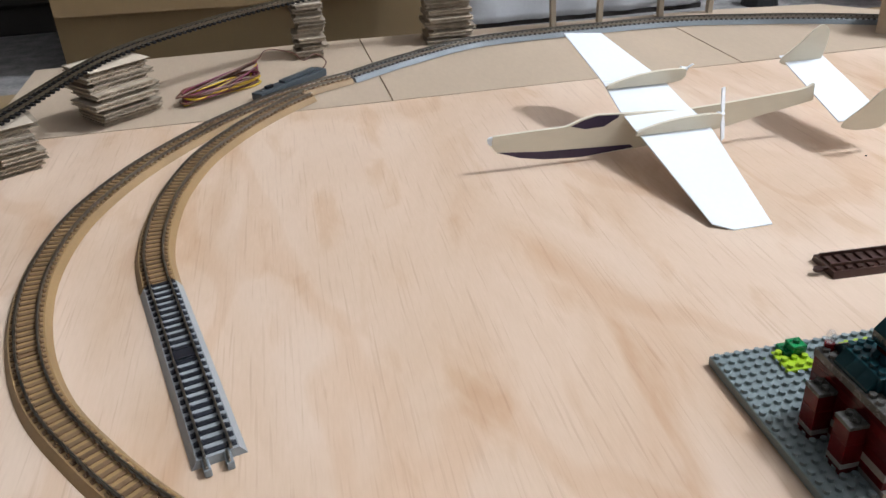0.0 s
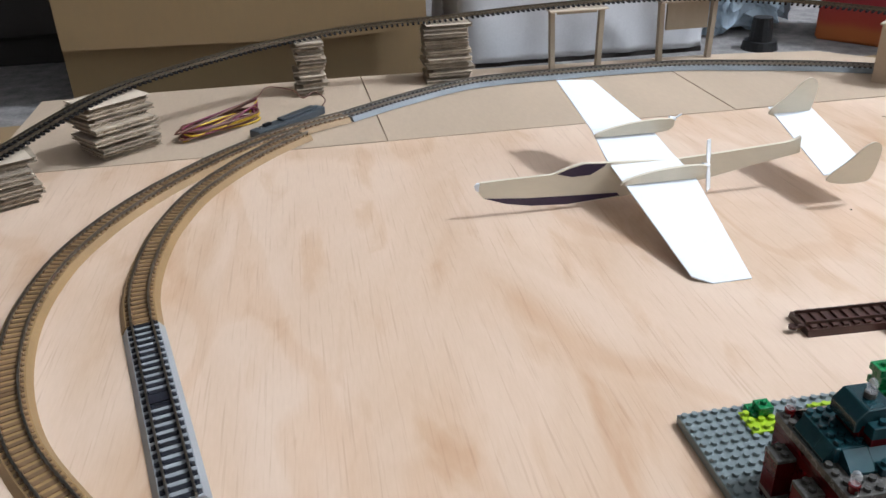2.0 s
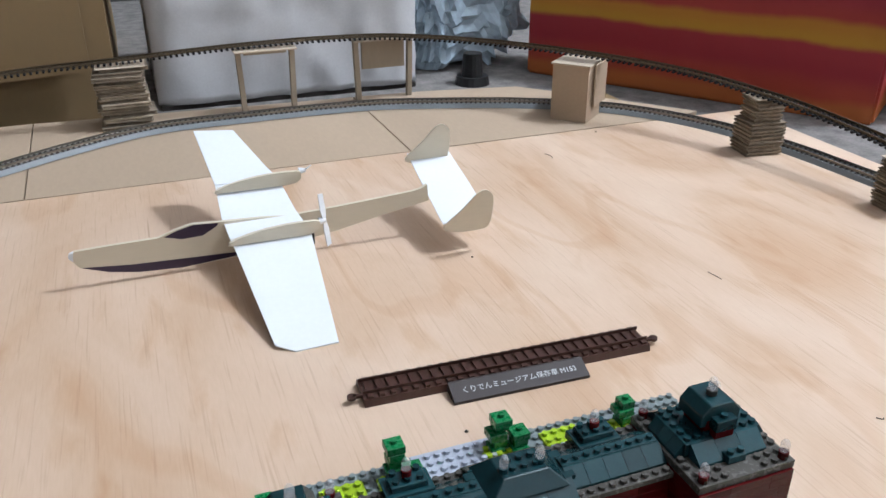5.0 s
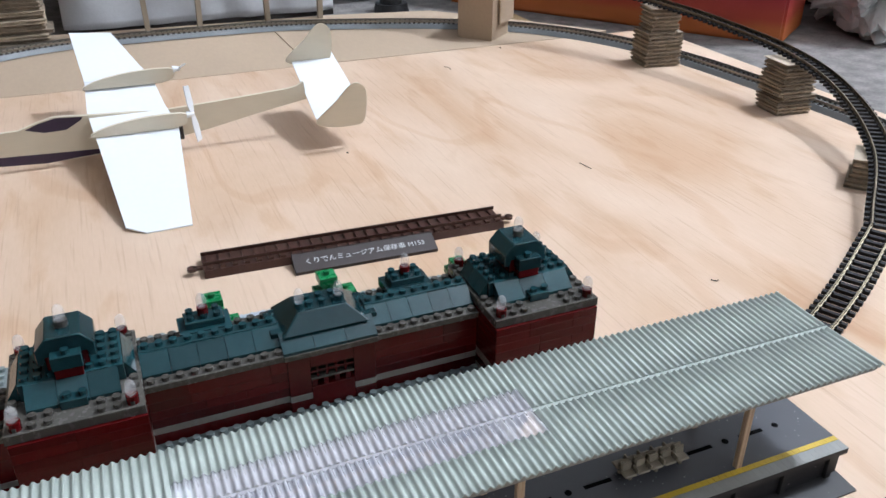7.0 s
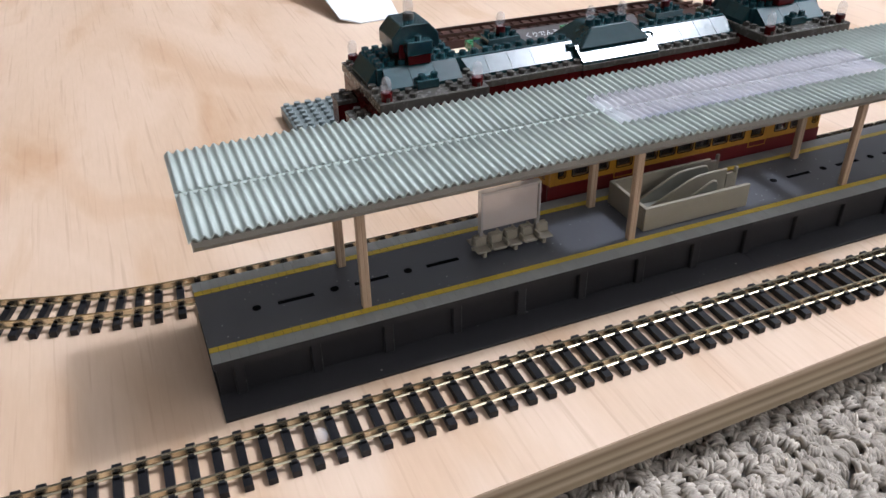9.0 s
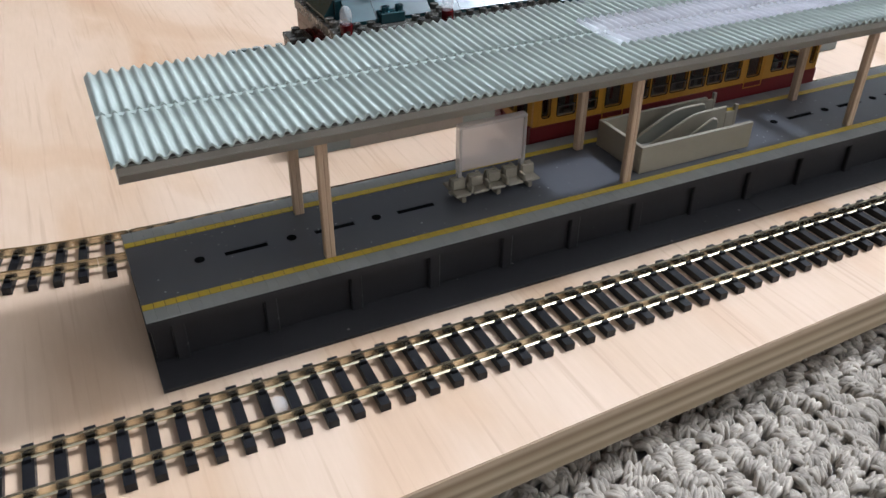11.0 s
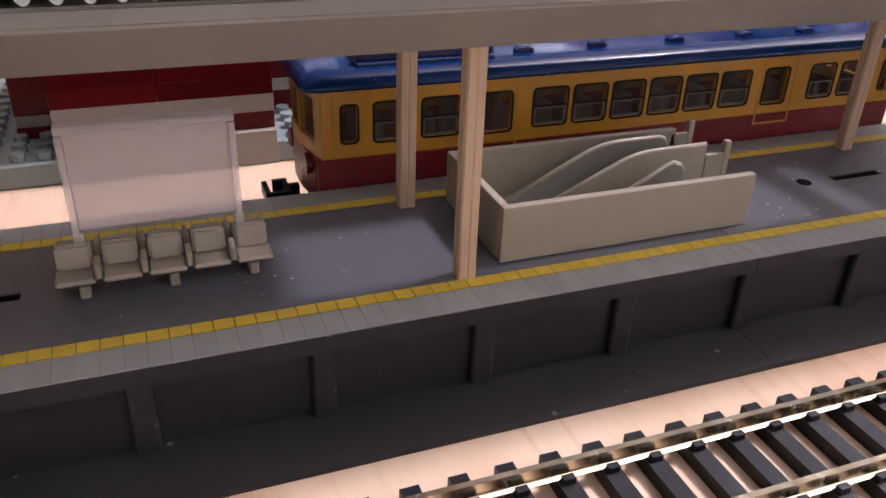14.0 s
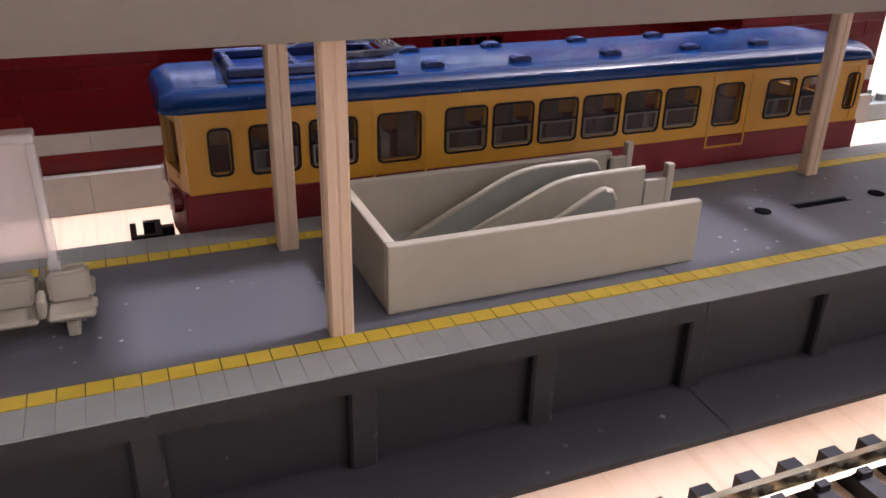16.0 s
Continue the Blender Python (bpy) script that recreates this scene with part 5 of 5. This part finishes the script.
part("window_rail", rbox(24.0, 16.98, 1.68, 25.4, 17.05, 1.74, 0.012, 1), M_RED, sb)
part("lintel", rbox(24.0, 16.9, 1.95, 25.4, 17.25, wall_top - 0.006, 0.012, 1), M_RED, sb)

# wings: grey cornice with studs, teal slope bricks, studded ridge
for x0, x1 in ((19.2, 23.3), (26.1, 29.7)):
    c = brick(x0, 16.85, wall_top, x1, 19.45, wall_top + 0.22, M_GREYB, "cornice")
    n = round((x1 - x0) / PITCH)
    xs = [x0 + (x1 - x0) * (i + 0.5) / n for i in range(n)]
    part("studs", stud_bm(xs, [17.04, 19.26], wall_top + 0.22), M_GREYB, c, kind="stuff")
    k = 5
    for i in range(k):
        a, b = x0 + (x1 - x0) * i / k, x0 + (x1 - x0) * (i + 1) / k
        slope_brick(a, b, 17.26, 17.9, wall_top + 0.22, wall_top + 0.72, M_TEAL)
        slope_brick(a, b, 18.3, 19.0, wall_top + 0.22, wall_top + 0.72, M_TEAL, False)
    rdg = brick(x0, 17.9, wall_top + 0.22, x1, 18.3, wall_top + 0.76, M_TEAL, "ridge_brick")
    part("studs", stud_bm(xs, [18.1], wall_top + 0.76), M_TEAL, rdg, kind="stuff")
# dormers behind the ridge, each with a finial
for x in (21.25, 27.95):
    d = brick(x - 0.8, 18.6, wall_top + 0.3, x + 0.8, 19.6, wall_top + 0.62, M_TEAL, "dormer")
    d2 = brick(x - 0.6, 18.75, wall_top + 0.62, x + 0.6, 19.45, wall_top + 0.85, M_TEAL, "dormer_top", True)
    lamp(x, 19.1, wall_top + 0.9)
# centre roof
brick(23.2, 16.8, wall_top, 26.2, 19.5, wall_top + 0.2, M_GREYB, "cornice")
for i in range(3):
    a, b = 23.2 + i, 24.2 + i
    slope_brick(a, b, 16.82, 17.5, wall_top + 0.2, wall_top + 0.68, M_TEAL)
    slope_brick(a, b, 18.8, 19.48, wall_top + 0.2, wall_top + 0.68, M_TEAL, False)
brick(23.0, 17.5, wall_top + 0.2, 26.4, 18.8, wall_top + 0.66, M_TEAL)
bm = bmesh.new()
lo, hi = wall_top + 0.62, wall_top + 1.16
cv = [bm.verts.new(p) for p in ((23.3, 17.15, lo), (26.05, 17.15, lo), (26.05, 19.1, lo), (23.3, 19.1, lo), (23.9, 17.6, hi), (25.45, 17.6, hi), (25.45, 18.65, hi), (23.9, 18.65, hi))]
for q in ((0, 3, 2, 1), (4, 5, 6, 7), (0, 1, 5, 4), (1, 2, 6, 5), (2, 3, 7, 6), (3, 0, 4, 7)):
    bm.faces.new([cv[i] for i in q])
bmesh.ops.bevel(bm, geom=bm.edges[:], offset=0.03, segments=1, affect="EDGES")
ctr = part("centre_roof", bm, M_TEAL, sb, "teal hipped centre roof")
part("studs", stud_bm([24.35, 24.75, 25.15], [17.93, 18.33], hi), M_TEAL, ctr, kind="stuff")
lamp(24.05, 17.95, hi - 0.1, M_TEAL)
lamp(25.3, 17.95, hi - 0.1, M_TEAL)

# end pavilions
for x0, x1, tx in ((15.7, 19.2, 17.45), (29.7, 33.45, 31.5)):
    zc = pav_top
    c = brick(x0, 15.6, zc, x1, 19.5, zc + 0.3, M_GREYB, "cornice")
    mid = (x0 + x1) / 2
    xs = [x0 + 0.3 + 0.4 * i for i in range(3)] + [x1 - 0.3 - 0.4 * i for i in range(3)]
    part("studs", stud_bm(xs, [15.79, 16.15], zc + 0.3), M_GREYB, c, kind="stuff")
    part("studs", stud_bm([x0 + 0.2, x1 - 0.2], [16.55, 16.9, 18.85, 19.2], zc + 0.3), M_GREYB, c, kind="stuff")
    for i in range(3):
        a = x0 + 0.55 + (x1 - x0 - 1.1) * i / 3
        b = x0 + 0.55 + (x1 - x0 - 1.1) * (i + 1) / 3
        slope_brick(a, b, 16.35, 16.97, zc + 0.3, zc + 0.84, M_TEAL)
        slope_brick(a, b, 18.75, 19.35, zc + 0.3, zc + 0.84, M_TEAL, False)
    for side in (0, 1):
        for j in range(3):
            ya, yb = 17.05 + j * 0.53, 17.05 + (j + 1) * 0.53
            xi, xo = (x0 + 0.38, x0 + 0.1) if side == 0 else (x1 - 0.38, x1 - 0.1)
            bm = bmesh.new()
            prism(bm, [(xo, zc + 0.3), (xi, zc + 0.3), (xi, zc + 0.838), (xo, zc + 0.42)], "y", ya + 0.005, yb - 0.005)
            part("slope_brick", bm, M_TEAL, sb)
    brick(mid - 0.35, 16.17, zc + 0.3, mid + 0.35, 16.55, zc + 0.58, M_TEAL, "dormer_brick", True)
    top = brick(x0 + 0.39, 16.97, zc + 0.3, x1 - 0.39, 18.75, zc + 0.84, M_TEAL, "roof_plate")
    n = 8
    part("studs", stud_bm([x0 + 0.58 + (x1 - x0 - 1.16) * i / (n - 1) for i in range(n)], [17.17, 17.55, 17.95, 18.35, 18.65], zc + 0.84, skip=lambda x, y: abs(x - tx) < 0.6 and 17.2 < y < 18.45), M_TEAL, top, kind="stuff")
    # turret: red drum, teal hood with a chamfered outline, small dormer
    part("turret_drum", rbox(tx - 0.54, 17.2, zc + 0.84, tx + 0.54, 18.35, zc + 1.45, 0.03, 1), M_RED, sb, "dark red turret drum")
    bm = bmesh.new()
    prism(bm, [(tx - 0.76, zc + 1.18), (tx - 0.56, zc + 1.18), (tx - 0.56, zc + 1.45), (tx + 0.56, zc + 1.45), (tx + 0.56, zc + 1.18), (tx + 0.76, zc + 1.18), (tx + 0.76, zc + 1.62), (tx + 0.44, zc + 1.98), (tx - 0.44, zc + 1.98), (tx - 0.76, zc + 1.62)], "y", 17.15, 18.4)
    bmesh.ops.bevel(bm, geom=bm.edges[:], offset=0.03, segments=1, affect="EDGES")
    part("turret_hood", bm, M_TEAL, sb, "teal turret hood")
    brick(tx - 0.36, 16.85, zc + 0.84, tx + 0.36, 17.2, zc + 1.14, M_RED)
    brick(tx - 0.4, 16.8, zc + 1.14, tx + 0.4, 17.25, zc + 1.56, M_TEAL, "dormer_brick")
    part("studs", stud_bm([tx], [17.0], zc + 1.56), M_TEAL, sb, kind="stuff")
    bm = bmesh.new()
    cyl(bm, (tx, 17.75, zc + 1.97), 0.18, 0.2, 14)
    clear_cap(part("finial_base", bm, M_GREYB, sb), tx, 17.75, zc + 2.172)
    for lx, ly in ((x0 + 0.3, 15.85), (x1 - 0.3, 15.85), (x0 + 0.35, 19.3), (x1 - 0.35, 19.3)):
        lamp(lx, ly, zc + 0.3)
# shrubs and beds of the forecourt
def shrub(x, y, n, seed):
    rnd = random.Random(seed)
    z = QZ
    g = None
    for i in range(n):
        w = 0.34 if i % 2 == 0 else 0.28
        ox, oy = rnd.uniform(-0.12, 0.12), rnd.uniform(-0.12, 0.12)
        g = brick(x - w + ox, y - w + oy, z, x + w + ox, y + w + oy, z + 0.31, M_GREEN, "shrub_brick")
        z += 0.31
    part("studs", stud_bm([x + ox], [y + oy], z), M_GREEN, g, kind="stuff")


for x, y, n, s in ((17.05, 22.3, 2, 1), (21.8, 22.3, 5, 2), (22.25, 21.7, 3, 3), (25.95, 22.4, 5, 4), (26.6, 22.0, 3, 5), (31.2, 21.9, 4, 6)):
    shrub(x, y, n, s)
for x, y, nx, ny in ((16.9, 21.9, 3, 3), (19.8, 22.0, 4, 2), (21.7, 21.7, 3, 3), (25.8, 21.9, 3, 3), (28.5, 22.1, 4, 2), (31.1, 21.6, 3, 3)):
    brick(x - nx * 0.2, y - ny * 0.2, QZ, x + nx * 0.2, y + ny * 0.2, QZ + 0.15, M_LIME, "flower_bed", True)

# ---- the card aeroplane ----
ap = thing("card_aeroplane", "white and cream card aeroplane resting on one wing tip", "model aeroplane", 0, 0, 0)
WK = 0.246
AY = 42.55


def wz(y, up=0.0):
    return 2.52 + WK * (y - AY) + up


def sheet(pts, th, name, ma, label="", lift=0.0):
    """A thin card in the wing's slanted plane, from an outline of (x, y)."""
    bm = bmesh.new()
    lo, hi = [bm.verts.new((x, y, wz(y, lift))) for x, y in pts], [bm.verts.new((x, y, wz(y, lift + th))) for x, y in pts]
    n = len(pts)
    for i in range(n):
        j = (i + 1) % n
        bm.faces.new((lo[i], lo[j], hi[j], hi[i]))
    bm.faces.new(lo[::-1])
    bm.faces.new(hi)
    return part(name, bm, ma, ap, label)


sheet([(18.55, 46.05), (18.1, 52.1), (20.5, 51.7), (21.7, 47.4), (22.2, 45.85)], 0.07, "wing_panel", M_WHITE, "white card wing")
sheet([(18.62, 40.85), (18.45, 43.0), (18.55, 46.0), (22.2, 45.8), (22.5, 42.8), (22.9, 40.65)], 0.07, "wing_centre", M_WHITE, "white card wing")
sheet([(18.66, 40.8), (22.9, 40.6), (22.25, 32.35), (20.2, 32.3), (19.35, 32.9)], 0.07, "wing_panel", M_WHITE, "white card wing")
for y in (40.95, 45.7):
    sheet([(18.6, y - 0.02), (22.6, y - 0.02), (22.6, y + 0.02), (18.6, y + 0.02)], 0.012, "fold_line", M_CREAM, "", 0.071)


def slab(pts, y, th, name, ma, parent=None, lean=0.0, label=""):
    """An upright board from an outline of (x, z); lean tips its top along y."""
    bm = bmesh.new()
    m = Matrix.Translation((0, y, 0)) @ Matrix(((1, 0, 0, 0), (0, 1, lean, 0), (0, 0, 1, 0), (0, 0, 0, 1)))
    prism(bm, pts, "y", -th / 2, th / 2, m)
    return part(name, bm, ma, parent or ap, label)


def rounded(pts, n=5):
    """A closed outline smoothed through its corner points."""
    out, k = [], len(pts)
    for i in range(k):
        a, b, c, d = (Vector(pts[(i + j - 1) % k]) for j in range(4))
        for q in range(n):
            t = q / n
            out.append(tuple(0.5 * (2 * b + (c - a) * t + (2 * a - 5 * b + 4 * c - d) * t * t + (3 * b - a - 3 * c + d) * t ** 3)))
    return out


fus = [(10.72, 1.9), (10.8, 2.2), (12.6, 2.25), (15.0, 2.28), (15.9, 2.6), (16.8, 2.82), (18.2, 2.72), (22.5, 2.5), (25.0, 2.62), (29.4, 2.9), (29.9, 3.0), (30.3, 3.2), (30.4, 2.15), (27.4, 1.62), (24.8, 1.1), (22.8, 0.78), (19.2, 0.42), (16.0, 0.28), (13.8, 0.42), (12.3, 0.7), (10.95, 1.2), (10.7, 1.55)]
slab(fus[::-1], AY, 0.22, "fuselage", M_CREAM, None, -0.05, "cream board fuselage")
for o in (-0.115, 0.115):
    slab([(11.0, 1.2), (12.3, 0.71), (13.8, 0.43), (16.0, 0.29), (19.2, 0.51), (19.0, 0.72), (16.5, 0.82), (13.5, 0.95)], AY + o, 0.012, "belly_stripe", M_PURPLE, None, -0.05, "dark purple stripe")
    slab([(15.3, 2.28), (16.2, 2.02), (17.3, 2.05), (18.1, 2.5), (18.2, 2.66), (16.9, 2.76), (16.0, 2.55)], AY + o, 0.014, "canopy_marking", M_PURPLE, None, -0.05, "dark purple canopy")
bm = bmesh.new()
cyl(bm, (10.72, AY - 0.13, 1.86), 0.24, 0.26, 14, axis="y")
part("nose_weight", bm, M_WHITE, ap, "white nose")
for y, sgn in ((40.85, 1), (45.75, 1)):
    zb = wz(y)
    slab([(18.4, zb - 0.02), (18.5, zb + 0.16), (19.0, zb + 0.38), (19.7, zb + 0.58), (20.5, zb + 0.72), (21.4, zb + 0.81), (22.3, zb + 0.84), (23.1, zb + 0.8), (23.35, zb + 0.72), (23.4, zb + 0.3), (23.1, zb + 0.05), (22.6, zb - 0.04)][::-1], y, 0.24, "nacelle", M_CREAM, None, -0.2, "cream engine nacelle")
    bm = bmesh.new()
    cyl(bm, (23.4, y - 0.1, zb + 0.5), 0.2, 0.4, 12, 0.12, axis="x")
    hub = part("hub", bm, M_WHITE, ap)
    bm = bmesh.new()
    lean = -6 if y < 43 else 60
    m = Matrix.Translation((23.72, y - 0.1, zb + 0.5)) @ Matrix.Rotation(radians(lean), 4, "Y") @ Matrix.Rotation(radians(32 if y < 43 else 70), 4, "Z")
    for s in (-1, 1):
        k = 1.0 if y < 43 else 0.32  # the far engine keeps only a stub
        prism(bm, [(-0.1, 0.0), (0.1, 0.0), (0.2, s * 0.6 * k), (0.19, s * 1.55 * k), (-0.13, s * 1.6 * k), (-0.18, s * 0.6 * k)], "y", -0.03, 0.03, m)
    part("propeller_blade", bm, M_WHITE, hub, "white two-bladed propeller")
bm = bmesh.new()
cyl(bm, (23.0, 40.85, 1.25), 0.13, 0.85, 12)
part("peg", bm, M_FOOT, ap, "small black peg under the wing")
# tail
TK = 0.25
bm = bmesh.new()
tp = [(30.2, 39.45), (30.35, 42.9), (30.5, 46.6), (33.2, 46.6), (33.2, 42.7), (33.1, 39.55)]
lo, hi = [bm.verts.new((x, y, 2.55 + TK * (y - 42.4) + 0.0)) for x, y in tp], [bm.verts.new((x, y, 2.62 + TK * (y - 42.4))) for x, y in tp]
for i in range(6):
    j = (i + 1) % 6
    bm.faces.new((lo[i], lo[j], hi[j], hi[i]))
bm.faces.new(lo[::-1])
bm.faces.new(hi)
part("tailplane", bm, M_WHITE, ap, "white card tailplane")
fin = [(30.1, 0.0), (30.9, -0.42), (32.2, -0.5), (32.85, -0.3), (33.0, 0.7), (32.9, 1.7), (32.4, 2.12), (31.9, 1.9), (31.2, 1.1)]
for y in (39.4, 46.55):
    zb = 2.58 + TK * (y - 42.4)
    slab(rounded([(x, zb + z) for x, z in fin]), y, 0.1, "fin", M_CREAM, None, -0.2, "cream rounded tail fin")

# ---- edge tiles of the platform, one by one ----
TP = 0.2
bm = bmesh.new()
box(bm, 0.0017, 0.0, -0.01, TP - 0.0017, 0.375, 0.004)
tile = mesh_of("edge_tile", bm, M_TILE)
bm = bmesh.new()
box(bm, 0.0045, 0.0, -0.01, TP - 0.0045, 0.17, 0.006)
ytile = mesh_of("yellow_tile", bm, M_YEL)
n = round((PX1 - PX0) / TP)
for i in range(n):
    x = PX0 + i * TP
    piece("edge_tile", tile, pf, x, PY0 + 0.003, PZ)
    piece("edge_tile", tile, pf, x, PY1 - 0.378, PZ)
    piece("yellow_tile", ytile, pf, x, PY0 + 0.39, PZ)
    piece("yellow_tile", ytile, pf, x, PY1 - 0.56, PZ)

# ---- crumbs and marks on the board ----
for x, y, r in ((25.42, 24.2, 0.09), (31.6, 38.4, 0.07), (49.96, 55.9, 0.09)):
    bm = bmesh.new()
    cyl(bm, (0, 0, 0), r, 0.05, 7, r * 0.6)
    solid("crumb", bm, M_DARKBAG, "tiny dark crumb on the plywood", "crumb", x, y, 0, group="crumbs")

for pts in (((43.0, 32.03, 0.03), (43.05, 31.6, 0.05), (43.16, 31.08, 0.03)), ((43.5, 52.5, 0.03), (43.7, 52.0, 0.05), (43.62, 51.4, 0.03)), ((41.4, 19.0, 0.03), (41.55, 18.8, 0.04), (41.7, 18.9, 0.03))):
    bm = bmesh.new()
    tube(bm, curve_through(pts, 0.1), 0.02, 5)
    solid("fibre", bm, M_DARKBAG, "thin dark fibre lying on the plywood", "fibre", group="crumbs")
bm = bmesh.new()
bmesh.ops.create_icosphere(bm, subdivisions=2, radius=0.17)
for v in bm.verts:
    v.co = Vector((v.co.x * 0.9, v.co.y * 1.1, v.co.z * 0.9 + 0.155))
solid("clear_bead", bm, M_CLEAR, "tiny clear plastic bit lying between the rails", "plastic bit", 11.16, 6.52, 0, smooth=True)

# ---- carpet loops before the board ----
rnd = random.Random(21)
vs, fs = [], []
yy = -8.6
while yy < 6.2:
    xx = 2.0
    while xx < 44.0:
        o = Vector((xx + rnd.uniform(-0.13, 0.13), yy + rnd.uniform(-0.13, 0.13), FLOOR - 0.04 + rnd.uniform(-0.05, 0.05)))
        turn = rnd.uniform(0, 6.28)
        rad, high = rnd.uniform(0.15, 0.22), rnd.uniform(0.2, 0.3)
        for k in range(5):
            # one strand of the yarn: a low arch with a three-sided section
            a = turn + rnd.uniform(-0.45, 0.45)
            ux, uy = math.cos(a), math.sin(a)
            off = (k - 2) * 0.052
            th = rnd.uniform(0.06, 0.085)
            b = len(vs)
            for i in range(6):
                w = math.pi * i / 5
                c = -math.cos(w) * rad * rnd.uniform(0.85, 1.15)
                z = math.sin(w) ** 0.7 * high * rnd.uniform(0.9, 1.1) if 0 < i < 5 else 0.0
                p = o + Vector((ux * c - uy * off, uy * c + ux * off, z))
                nx, nz = -math.cos(w), math.sin(w)
                vs += [p + Vector((ux * nx * th, uy * nx * th, nz * th)), p + Vector((-uy * th, ux * th, -0.02)), p + Vector((uy * th, -ux * th, -0.02))]
            for i in range(5):
                for s in range(3):
                    q = (s + 1) % 3
                    fs.append((b + 3 * i + s, b + 3 * i + q, b + 3 * i + 3 + q, b + 3 * i + 3 + s))
        xx += 0.29
    yy += 0.29
me = bpy.data.meshes.new("carpet_loops")
me.from_pydata([(v.x * S, v.y * S, v.z * S) for v in vs], [], fs)
me.polygons.foreach_set("use_smooth", [True] * len(me.polygons))
me.materials.append(M_TUFT)
tagged(new("carpet_loops", me), "thick grey-beige carpet loops before the board", "carpet", kind="stuff")
